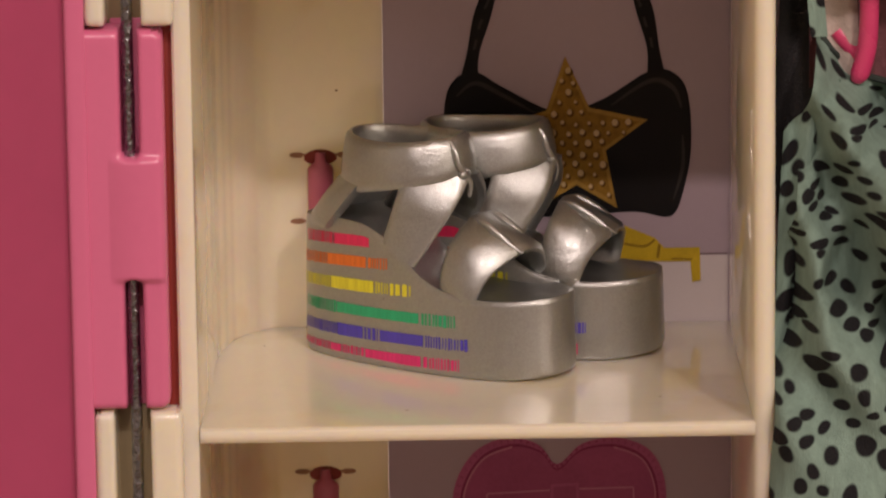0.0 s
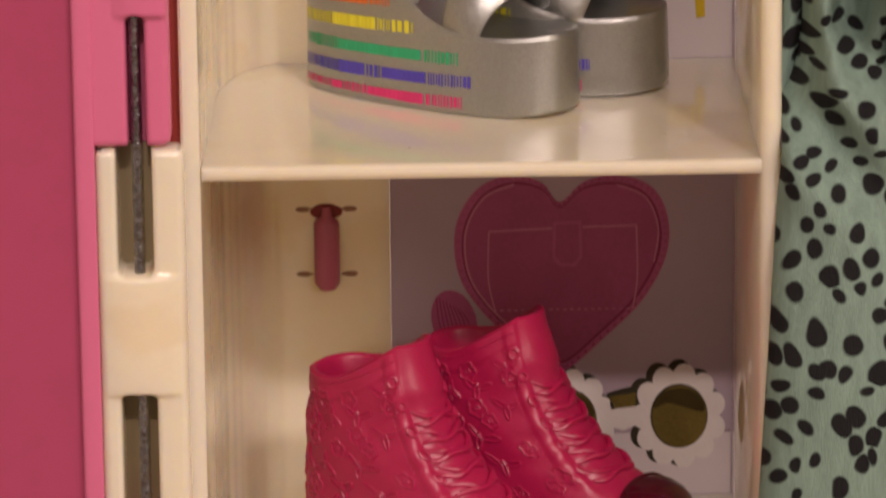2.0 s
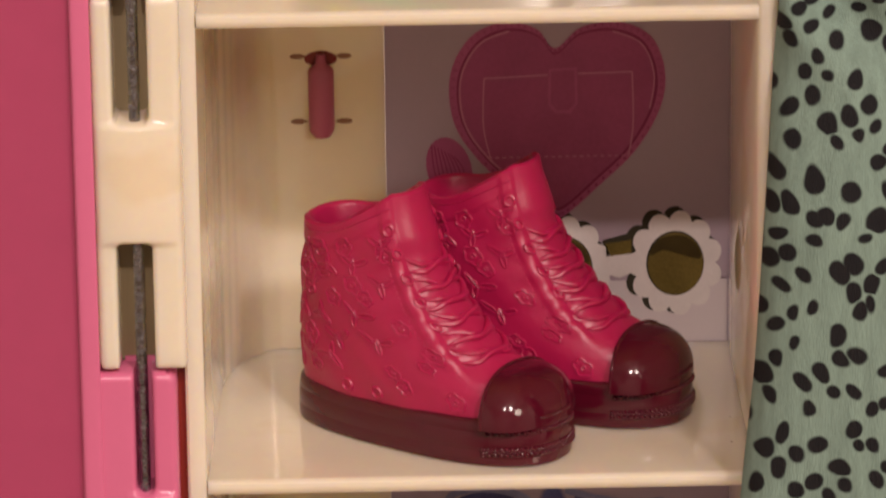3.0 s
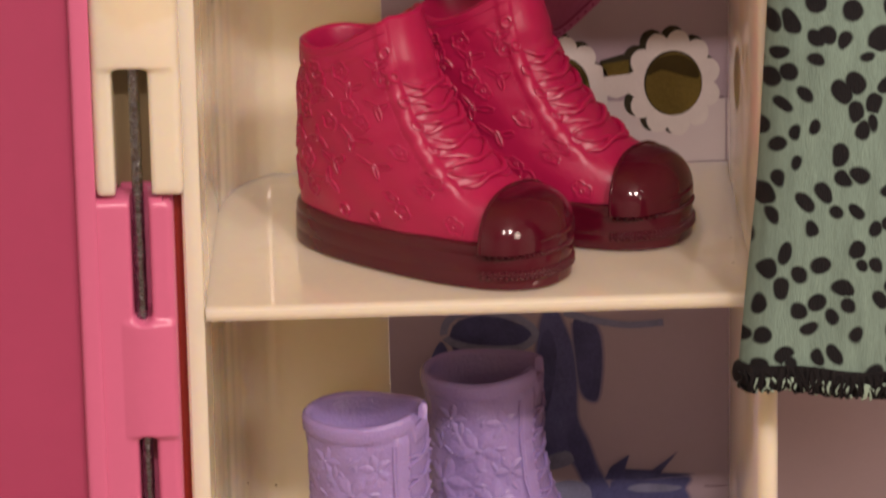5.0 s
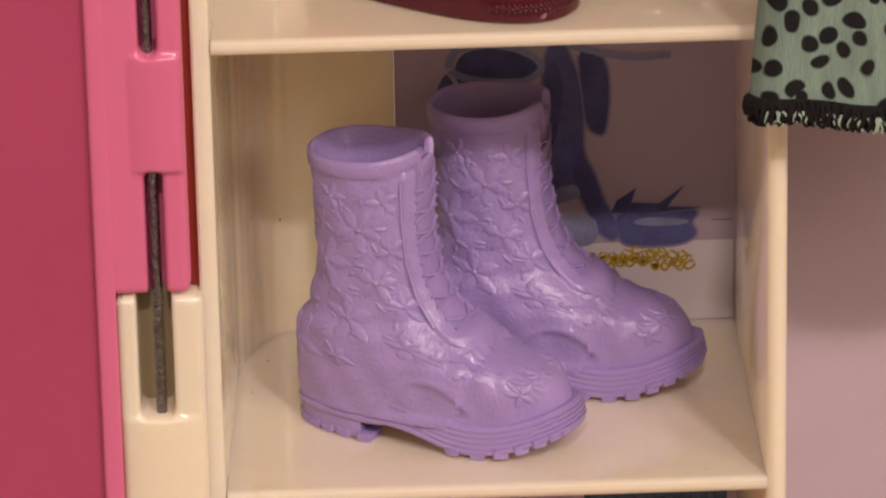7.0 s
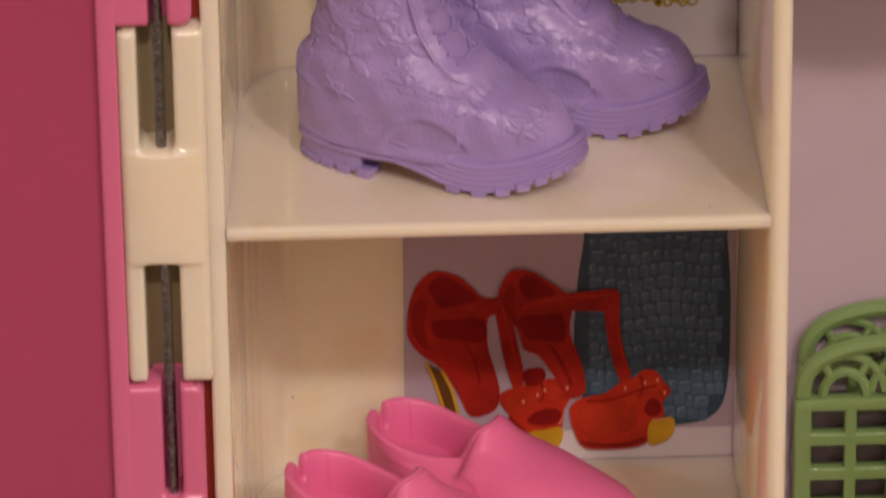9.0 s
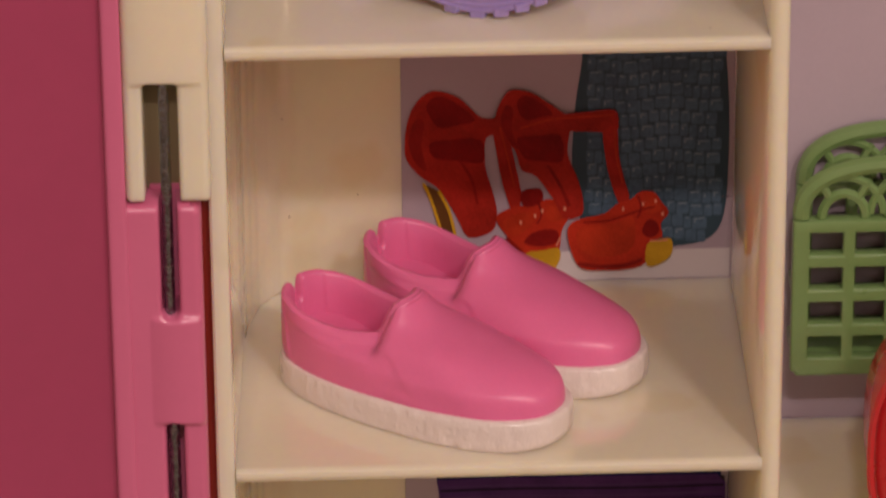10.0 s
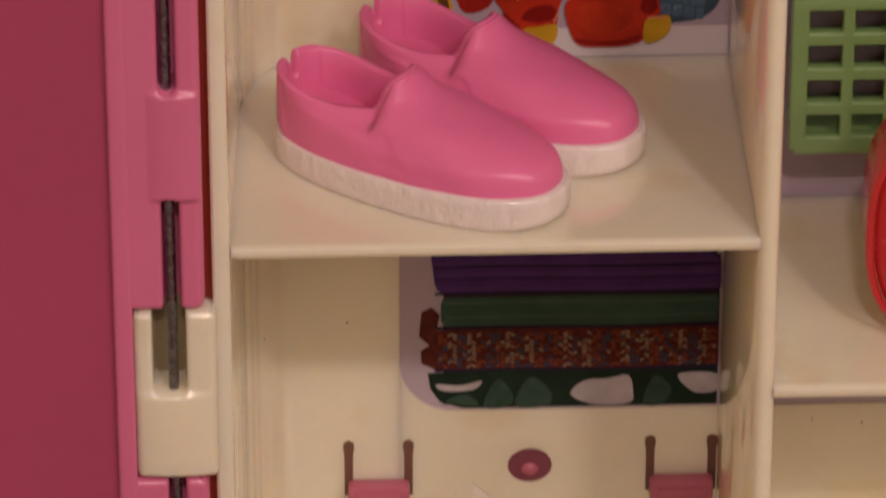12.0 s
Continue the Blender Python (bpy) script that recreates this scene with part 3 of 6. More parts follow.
# high-top sneakers
def build_sneaker(m, label):
    ob = thing("high_top_sneaker", label, "sneaker", m, "pair of crimson sneakers")
    bm = bmesh.new()
    rows = []
    for z, k in ((0.0, 0.95), (0.2, 0.99), (0.6, 1.0), (1.5, 1.003), (1.62, 0.998), (1.75, 0.998), (1.85, 1.002), (3.3, 0.997), (3.5, 0.985), (3.65, 0.985), (3.8, 0.988), (4.5, 0.975), (4.75, 0.955), (4.85, 0.92)):
        rows.append(foot_ring(NR, -6.9 * k, 17.6 + 7.2 * k, 6.35 * k, 7.5 * k, lambda x, z=z: z * (0.95 + 0.06 * step(x - 10, 8)) + 0.12 * max(0, x - 19) * z / 5, 0.82))
    loft(bm, rows, cap=(True, True))
    part("sole", bm, MAROON, ob)
    keys = [(4.0, -6.4, 23.4, 5.9, 6.9), (7.0, -6.5, 22.1, 5.9, 6.7), (9.0, -6.5, 19.4, 5.85, 6.4), (11.0, -6.4, 16.6, 5.7, 6.0), (14, -6.2, 13.4, 5.6, 5.5),
            (18, -5.9, 10.4, 5.3, 5.0), (22, -5.5, 8.3, 5.1, 4.6), (26, -5.2, 7.3, 5.0, 4.3)]
    P = skin(keys, list(np.linspace(4.2, 24.6, 64)), n=168)
    top = lambda x: 21.9 + 3.9 * min(max(0.0, (x + 2.5) / 9.0), 1.0) ** 1.5 - 0.3 * math.exp(-((x - 0.5) / 2.6) ** 2)
    P = shape_top(P, 17.0, top)
    rel = random.Random(2)
    waves = [(rel.uniform(0.5, 1.1), rel.uniform(-0.5, 0.5), rel.uniform(0, 6)) for _ in range(4)]

    def relief(p, u):
        w = min(u, 1 - u)
        lace = step(0.125 - w, 0.03) * step(p.z - 9.0, 2.0) * step(20.5 - p.z, 2.0)
        # creases between the lace rows fan out over the quarter
        fan = step(0.20 - w, 0.1) * step(w - 0.05, 0.05) * step(p.z - 9.5, 3) * step(19.5 - p.z, 3)
        dip = -0.42 * lace + 0.09 * fan * math.sin(p.z * 2.45 - p.x * 1.1 + 1.5 * math.sin(p.x * 0.7))
        # collar band, tongue and slow unevenness
        band = 0.2 * step(p.z - (top(p.x) - 2.3), 0.25) * step(w - 0.12, 0.04)
        facing = 0.22 * step(0.155 - w, 0.012) * step(w - 0.118, 0.012) * step(p.z - 9.5, 1.5)
        slow = sum(math.sin(a * p.z + b * p.x * 2 + c) for a, b, c in waves) * 0.05
        return dip + band + facing + slow
    P = pressed(P, relief)
    bm = bmesh.new()
    loft(bm, P + inner_wall(P, 0.95, 9.0), cap=(False, True))
    part("upper", bm, CRIMSON, ob)
    # glossy toe cap with a rolled back edge
    bm = bmesh.new()
    cap_rings = []
    for i in range(15):
        a = i / 14 * math.pi / 2 * 0.985
        k = math.cos(a)
        cap_rings.append([(18.5 + 0.9 * k * abs(math.sin(t)) ** 3 + (6.1 * k ** 0.8) * max(math.cos(t), 0) ** 0.9, (7.05 * k ** 0.72) * math.sin(t), 4.2 + 5.0 * math.sin(a) ** 0.92) for t in np.linspace(-math.pi / 2, math.pi / 2, 33)])
    loft(bm, cap_rings, closed=False)
    part("toe_cap", bm, MAROON, ob, "dark glossy toe cap")
    bm = bmesh.new()
    tube(bm, [r[0] for r in cap_rings] + [r[-1] for r in cap_rings[::-1]], 0.2, 8)
    part("cap_edge", bm, MAROON, ob)
    # relief band of the front sole
    bm = bmesh.new()
    for k in range(34):
        u = (k - 17) / 17 * 0.15
        for q, zz in enumerate((1.0, 1.75, 2.5, 3.25)):
            p, tu, ts, n = surf(rows[2:9], (zz - 0.6) / 2.9, u + (0.0044 if q % 2 else 0))
            blob(bm, p, tu * 0.3, ts * 0.3, n * 0.3, 8, 4)
    for k in range(64):
        p, tu, ts, n = surf(rows[5:13], 0.88, (k - 32) / 32 * 0.15)
        blob(bm, p, tu * 0.24, ts * 0.2, n * 0.24, 5, 3)
    part("sole_studs", bm, MAROON, ob)
    # laces: two strands cross in each row, with a slack fold between the rows
    for k in range(6):
        bm = bmesh.new()
        s0 = 0.31 + 0.078 * k
        for rise, up, w in ((0.05, 0.22, 0.36), (-0.055, 0.06, 0.34)):
            pts = []
            for q in range(19):
                f = q / 18
                wave = 0.007 * math.sin(q * 0.7 + k * 2.3 + rise * 60)
                p, tu, ts, n = surf(P, s0 + rise * (f - 0.5) + wave, (f - 0.5) * 0.225)
                pts.append(p + n * (up * math.sin(math.pi * f) ** 0.6 + 0.06 * math.sin(q * 1.1 + k)))
            tube(bm, pts, lambda t, w=w: w * (0.3 + 0.7 * math.sin(math.pi * t) ** 0.45), 8)
        part("lace", bm, CRIMSON, ob)
    # eyelets and raised flowers
    def eyelet(s, u, r=0.52):
        bm = bmesh.new()
        p, tu, ts, n = surf(P, s, u)
        tube(bm, [p + (tu * math.cos(a) + ts * math.sin(a)) * r + n * 0.03 for a in np.linspace(0, 2 * math.pi, 15)[:-1]], 0.2, 6, closed=True)
        part("eyelet", bm, CRIMSON, ob)
    for k in range(6):
        eyelet(0.86 - 0.105 * k, 0.862 + 0.006 * k)
        eyelet(0.86 - 0.105 * k, 0.138 - 0.006 * k)
    eyelet(0.075, 0.695, 0.6), eyelet(0.07, 0.735, 0.6)
    rng = random.Random(9)
    for s in np.linspace(0.12, 0.82, 8):
        for k in range(5):
            u = 0.545 + 0.068 * k + rng.uniform(-0.015, 0.015) + 0.02 * (round(s * 10) % 2)
            if u > 0.845 + 0.05 * (s < 0.25) or (s < 0.16 and 0.67 < u < 0.76):
                continue
            ss, pick, spin, size = s + rng.uniform(-0.03, 0.03), rng.random(), rng.random() * 6, rng.uniform(1.7, 2.3)
            for uu in (u, 1.0 - u):
                bm = bmesh.new()
                if pick < 0.55:
                    line_flower(bm, P, ss, uu, size, 5, 0.15, spin)
                else:
                    for q in range(3):
                        leaf_line(bm, P, ss + 0.022 * math.sin(spin + q * 2.1), uu + 0.014 * math.cos(spin + q * 2.1), size * 0.95, spin + q * 2.1, 0.15)
                part("raised_flower", bm, CRIMSON, ob)
    bm = bmesh.new()
    for s0 in np.linspace(0.30, 0.90, 24):
        for u in (0.835, 0.165):
            p, tu, ts, n = surf(P, s0, u)
            blob(bm, p, tu * 0.1, ts * 0.26, n * 0.12, 4, 2)
    for k in range(36):
        for u in (0.54 + 0.0095 * k, 0.46 - 0.0095 * k):
            p, tu, ts, n = surf(P, 0.955, u)
            blob(bm, p, tu * 0.27, ts * 0.09, n * 0.12, 4, 2)
    part("stitching", bm, CRIMSON, ob)
    return ob


build_sneaker(at_place(15.4, 19.2, SHELF_Z[1], -35), "crimson rubber doll high-top sneaker with raised flowers and dark toe cap")
build_sneaker(at_place(27.3, 28.3, SHELF_Z[1], -28.5), "crimson doll high-top sneaker set half behind its twin")


# lace-up boots
def build_boot(m, label):
    ob = thing("lace_up_boot", label, "boot", m, "pair of lilac boots")
    def lift(x):
        # underside: flat heel, arch, ball on the ground, toe turned up
        return float(spline([(-8, 1.55), (2.0, 1.7), (5, 1.95), (8, 1.4), (11, 0.45), (14, 0.0), (17, 0.3), (20, 1.2), (25, 3.4)], x)[0])
    thick = lambda x: float(spline([(-8, 4.6), (2, 4.3), (6, 3.6), (10, 3.0), (14, 2.9), (18, 2.9), (25, 3.0)], x)[0])
    bm = bmesh.new()
    rows = []
    levels = [(0.0, 0.96), (0.04, 0.995)]
    for k in range(5):
        b = 0.06 + 0.185 * k
        levels += [(b + 0.03, 1.012 - 0.006 * k), (b + 0.115, 1.012 - 0.006 * k), (b + 0.145, 0.992 - 0.006 * k), (b + 0.17, 0.992 - 0.006 * k)]
    levels += [(1.0, 0.965), (1.02, 0.93)]
    for s, k in levels:
        rows.append(foot_ring(NR, 8.3 - 15.7 * k, 8.3 + 15.7 * k, 6.25 * k, 6.9 * k, lambda x, s=s: 0.38 + lift(x) * (1 - 0.2 * s) + s * (thick(x) + 0.32), 0.86))
    loft(bm, rows, cap=(True, True))
    part("sole", bm, LILAC, ob)
    bm = bmesh.new()
    outline = [(x, y) for x, y, z in foot_ring(NR, -7.3, 23.9, 6.15, 6.85, 0, 0.86) if x < 2.4]
    prism(bm, [(x * 0.99, y * 0.985) for x, y in outline], 0.36, 2.7, "z", r=0.15)
    part("heel_block", bm, LILAC, ob)
    for k in range(34):
        u = (k + 0.5) / 34
        p, tu, ts, n = surf(rows[:3], 0.5, u)
        if 2.0 < p.x < 10.5:
            continue
        p.z = 0.4 if p.x < 2.0 else 0.4 + lift(p.x)
        bm = bmesh.new()
        rings = []
        flat_out = Vector((n.x, n.y, 0)).normalized()
        along = Vector((-flat_out.y, flat_out.x, 0))
        for z, g in ((-0.38, 0.86), (-0.3, 0.97), (0.5, 1.0)):
            c = p + Vector((0, 0, z)) - flat_out * 0.9
            rings.append([c + along * a * 0.86 * g + flat_out * b * (0.9 + 0.1 * g) for a, b in ((-1, -1.5), (1, -1.5), (1, 0.8), (0.8, 0.97), (-0.8, 0.97), (-1, 0.8))])
        r = loft(bm, rings)
        bm.faces.new(r[0]), bm.faces.new(r[-1])
        part("tread_lug", bm, LILAC, ob)
    keys = [(4.0, -6.8, 22.6, 5.8, 6.4), (5.8, -7.0, 22.7, 5.9, 6.4), (7.3, -7.05, 22.2, 5.9, 6.4), (8.5, -7.0, 20.9, 5.8, 6.3), (9.4, -6.95, 18.6, 5.8, 6.1), (10.1, -6.85, 15.9, 5.7, 5.8), (11.2, -6.6, 13.3, 5.6, 5.5), (13.2, -6.0, 10.9, 5.5, 5.3),
            (15.2, -5.5, 9.3, 5.4, 5.2), (17.5, -5.1, 8.1, 5.3, 5.1), (20.5, -4.9, 7.4, 5.3, 5.1), (24.0, -4.95, 7.2, 5.5, 5.3), (29.0, -5.2, 7.2, 5.6, 5.4), (31.4, -5.4, 7.2, 5.7, 5.5)]
    zs = lambda z: (z - 3.2) / 26.1
    P = skin(keys, list(np.linspace(3.2, 29.3, 92)), n=168, ex=0.92)

    def relief(p, u):
        w = min(u, 1 - u)
        # the shaft laps over the vamp along a slanting edge; a curved panel sits low on each side
        lap = 0.7 * step(12.9 + 0.28 * (p.z - 7.0) + 0.25 * math.sin(p.z * 1.3) - p.x, 0.4) * step(12.6 - p.z, 2.5)
        arc = ((p.x - 9.0) / 4.5) ** 2 + ((p.z - 3.2) / 4.5) ** 2
        panel = -0.36 * step(1.0 - arc, 0.26) * step(p.z - 4.2, 0.8)
        placket = 0.42 * step(0.115 - w, 0.014) * step(p.z - 11.0, 1.5)
        groove = -0.34 * step(0.062 - w, 0.012) * step(p.z - 12.5, 1.5)
        slow = 0.07 * math.sin(0.9 * p.z + 1.3 * p.x) + 0.05 * math.sin(1.9 * p.z - 0.7 * p.x + 1.0)
        toe = 0.10 * math.sin(p.x * 2.6 + math.sin(p.y * 1.2)) * step(p.x - 13.5, 1.5) * step(p.z - 7.5, 1.5) * step(19 - p.x, 2)
        ridge = 0.16 * math.exp(-((arc - 1.2) / 0.16) ** 2) * step(p.z - 4.6, 0.8)
        return lap + panel + ridge + placket + groove + slow + toe
    P = pressed(P, relief)
    # padded rim, open at the tongue
    def rim_ring(grow, z):
        ring = foot_ring(168, -5.35 - grow, 7.3 + grow * 0.8, 5.65 + grow, 5.45 + grow, z, 0.92)
        return [(x, y, zz + 0.9 * max(0.0, x / 7.0) ** 2 - 1.5 * step(x - 6.2, 0.5) * step(1.7 - abs(y), 0.5)) for x, y, zz in ring]
    rim = [rim_ring(0.05, 29.2), rim_ring(0.2, 29.45), rim_ring(0.26, 29.9), rim_ring(0.28, 30.6), rim_ring(0.2, 30.85)]
    bm = bmesh.new()
    loft(bm, P + rim + inner_wall(rim, 0.9, 12.0), cap=(False, True))
    part("upper", bm, LILAC, ob)
    # stitched seam along the panel, and laces in the placket
    def on(s, u, up=0.03):
        p, tu, ts, n = surf(P, s, u)
        return p + n * up
    bm = bmesh.new()
    for sg in (1, -1):
        tube(bm, [on(zs(z), (sg * u) % 1, 0.02) for z, u in ((29.0, 0.118), (25, 0.117), (20, 0.116), (16, 0.115), (13.0, 0.116))], 0.16, 6)
    part("seam", bm, LILAC, ob)
    for k in range(7):
        z = 12.4 + 2.35 * k
        bm = bmesh.new()
        for flip in (0, 1):
            pts = [on(zs(z + 1.1 * (1 - f if flip else f)), (-0.075 + 0.15 * f) % 1, 0.08 + 0.06 * math.sin(math.pi * f)) for f in np.linspace(0, 1, 10)]
            tube(bm, pts, lambda t, flip=flip: 0.17 + 0.08 * abs(math.cos(t * 8 + flip)), 6)
        part("lace", bm, LILAC, ob)
    bm = bmesh.new()
    ribbon(bm, [(5.5, -2.5, 21.5), (5.7, -2.6, 26), (6.0, -2.7, 29.4), (6.3, -2.4, 30.5)], [(5.5, 2.5, 21.5), (5.7, 2.6, 26), (6.0, 2.7, 29.4), (6.3, 2.4, 30.5)], 1.6, 20)
    part("tongue", bm, LILAC, ob)
    # pressed flowers with pointed petals, and small leaves between them
    rng = random.Random(3)
    for z, u, size in ((25.6, 0.605, 2.7), (23.6, 0.76, 2.6), (19.6, 0.655, 2.9), (17.8, 0.79, 2.5), (13.6, 0.715, 2.7), (9.8, 0.575, 3.0), (14.6, 0.565, 2.2), (27.0, 0.69, 1.7), (11.0, 0.80, 2.3), (9.6, 0.67, 1.8), (15.2, 0.845, 2.0), (21.2, 0.845, 1.8), (26.6, 0.83, 1.7), (8.1, 0.915, 1.8), (8.6, 0.955, 1.5), (7.2, 0.885, 1.5)):
        for uu in (u, 1 - u):
            bm = bmesh.new()
            petal_flower(bm, P, zs(z), uu, size * 1.05, 5, 0.2, rng.random() * 6, 0.29)
            part("raised_flower", bm, LILAC, ob)
    bm = bmesh.new()
    for k in range(110):
        z, u, a = rng.uniform(8.5, 27.5), rng.uniform(0.55, 0.88), rng.uniform(0, 3.14)
        if z < 11.5:
            u = rng.uniform(0.78, 0.90)
        for uu in (u, 1 - u):
            p, tu, ts, n = surf(P, zs(z), uu)
            d, e = tu * math.cos(a) + ts * math.sin(a), ts * math.cos(a) - tu * math.sin(a)
            blob(bm, p, d * rng.uniform(0.5, 0.9), e * 0.27, n * 0.13, 7, 4)
    part("raised_leaves", bm, LILAC, ob)
    return ob


build_boot(at_place(14.6, 18.2, SHELF_Z[2], -24), "lilac rubber doll lace-up boot with raised flowers and lugged sole")
build_boot(at_place(27.2, 29.8, SHELF_Z[2], -14), "lilac doll lace-up boot standing behind its twin")


# slip-on shoes
def build_slip_on(m, label):
    ob = thing("slip_on_shoe", label, "shoe", m, "pair of pink slip-ons")
    bm = bmesh.new()
    rows = []
    for s, k in ((0.0, 0.97), (0.06, 1.0), (0.3, 1.008), (0.5, 1.006), (0.7, 1.008), (0.9, 1.0), (0.97, 0.985), (1.0, 0.95)):
        ring = foot_ring(240, -7.4 * k, 19.5 + 7.6 * k, 7.3 * k, 7.9 * k, lambda x, s=s: s * (3.25 + 0.018 * (x + 7)) + (1 - s) * 0.012 * max(0, x - 20) ** 2, 0.84)
        c = Vector((10, 0, 0))
        # fine upright ribs, fading towards the heel
        rows.append([tuple(Vector(p) + (Vector((p[0], p[1], 0)) - c).normalized() * (0.045 * (j % 2) * (0.3 < s < 0.95) * step(p[0] - 8, 10) + 0.02 * math.sin(j * 0.9))) for j, p in enumerate(ring)])
    loft(bm, rows, cap=(True, True))
    part("sole", bm, SLIP_WHITE, ob, "white painted sole with fine ribs")
    # upper: side walls up to the opening, and a vamp that closes over the toes
    keys = [(2.9, -7.0, 26.4, 6.9, 7.5), (5.0, -7.1, 26.2, 6.9, 7.4), (6.2, -7.1, 25.5, 6.85, 7.2), (7.0, -7.1, 24.2, 6.8, 6.6), (7.5, -7.1, 22.7, 6.7, 6.2), (8.2, -7.0, 20.0, 6.6, 5.75), (8.7, -6.95, 17.2, 6.5, 5.45), (9.2, -6.9, 14.3, 6.35, 5.2), (9.9, -6.85, 11.7, 6.2, 4.95), (10.8, -6.8, 9.9, 6.0, 5.0), (11.8, -6.8, 8.8, 5.9, 4.7)]
    P = skin(keys, list(np.linspace(2.9, 11.8, 46)), n=240, ex=0.86)
    def top(x):
        if x > 6.6:
            return float(np.interp(x, [6.6, 7.0, 7.5, 8.0, 8.6, 10], [9.0, 9.6, 11.1, 12.1, 12.6, 12.8]))
        return float(spline([(-7.2, 10.8), (-6.0, 10.5), (-3, 9.8), (0, 9.2), (3.0, 8.9), (6.6, 9.0)], x)[0])
    P = shape_top(P, 7.0, top)
    # a notch at the heel's rim
    for i in range(len(P) - 16, len(P)):
        f = (i - len(P) + 17) / 16
        P[i] = [(x, y, z - 2.6 * f * f * math.exp(-((j / 240 - 0.5) / 0.017) ** 4)) for j, (x, y, z) in enumerate(P[i])]

    def relief(p, u):
        w = min(u, 1 - u)
        # the elastic gusset is let in a little; a heel strip and the vamp stand proud
        g0 = 8.0 + (9.3 - p.z) * 0.95
        gusset = -0.17 * step(g0 - p.x, 0.7) * step(p.x - (g0 - 3.4), 3.0) * step(p.z - 4.6, 1.2) * step(8.3 - p.z, 1.0)
        strip = 0.16 * step(-4.3 - p.x - (p.z - 4) * 0.18, 0.3) * step(p.z - 3.6, 0.6)
        return gusset + strip + 0.05 * math.sin(p.x * 0.8 + p.z * 1.1) * step(p.x - 8, 5)
    P = pressed(P, relief)
    bm = bmesh.new()
    loft(bm, P + inner_wall(P, 1.0, 4.6), cap=(False, True))
    part("upper", bm, SLIP_PINK, ob)
    # raised lip of the vamp
    lip = [Vector(p) for p in P[-1] if p[0] > 6.0 and p[2] > 10.6]
    lip.sort(key=lambda p: p.y)
    bm = bmesh.new()
    tube(bm, [p + Vector((0.1, -p.y * 0.06, -0.2)) for p in lip], 0.3, 12)
    part("vamp_lip", bm, SLIP_PINK, ob)
    return ob


build_slip_on(at_place(11.7, 19.5, SHELF_Z[3], -32.5), "plain pink doll slip-on shoe with white sole")
build_slip_on(at_place(20.8, 31.4, SHELF_Z[3], -34), "plain pink doll slip-on shoe set behind its twin")

# ---- the printed card behind the window of the back panel ----
CARD_Y = 41.45
INK = {}


def ink(name, color, rough=0.45, var=0.08, scale=400):
    if name not in INK:
        INK[name] = mat("ink_" + name, color, max(rough, 0.5), var=var, scale=scale, spec=0.12)
    return INK[name]


card = new("backing_card", None)
card.parent = wardrobe
tagged(card, "lavender printed card with pictures of bags and shoes")
part("card_sheet", cubed(18.45, 189.9, CARD_Y, CARD_Y + 0.6, 48.3, TOP_Z - 0.1), LAVENDER, card)


def flat(bm, pts, layer):
    bm.faces.new([bm.verts.new((x, CARD_Y - 0.03 * layer, z)) for x, z in pts])


def printed(name, layer, material, *shapes, smooth_n=0):
    bm = bmesh.new()
    for pts in shapes:
        flat(bm, [tuple(p) for p in (curve_pts(pts, smooth_n * len(pts), True) if smooth_n else pts)], layer)
    return part(name, bm, material, card, smooth=False)


def stroke(pts, width, n=24, closed=False):
    """Outline of a painted line."""
    c = curve_pts(pts, n, closed)
    L, R = [], []
    for i, p in enumerate(c):
        a, b = c[i - 1] if i or closed else p, c[(i + 1) % n] if i < n - 1 or closed else p
        d = np.array(b) - np.array(a)
        d /= np.linalg.norm(d) + 1e-9
        w = width(i / (n - 1)) if callable(width) else width
        q = np.array([-d[1], d[0]]) * w / 2
        L.append(p + q), R.append(p - q)
    return L + R[::-1]


def oval(cx, cz, rx, rz, n=24, wob=0.0, k=0, spin=0.0):
    out = []
    for t in np.linspace(0, 2 * math.pi, n, endpoint=False):
        r = 1 + wob * math.cos(k * t)
        x, z = rx * r * math.cos(t), rz * r * math.sin(t)
        out.append((cx + x * math.cos(spin) - z * math.sin(spin), cz + x * math.sin(spin) + z * math.cos(spin)))
    return out


def scallop(cx, cz, rx, rz, k, deep, n=132):
    """An oval with k rounded petals round it."""
    out = []
    for t in np.linspace(0, 2 * math.pi, n, endpoint=False):
        q = 1 - deep + deep * abs(math.sin(k * t / 2)) ** 0.75
        out.append((cx + rx * q * math.cos(t), cz + rz * q * math.sin(t)))
    return out


def rect(x0, x1, z0, z1):
    return [(x0, z0), (x1, z0), (x1, z1), (x0, z1)]


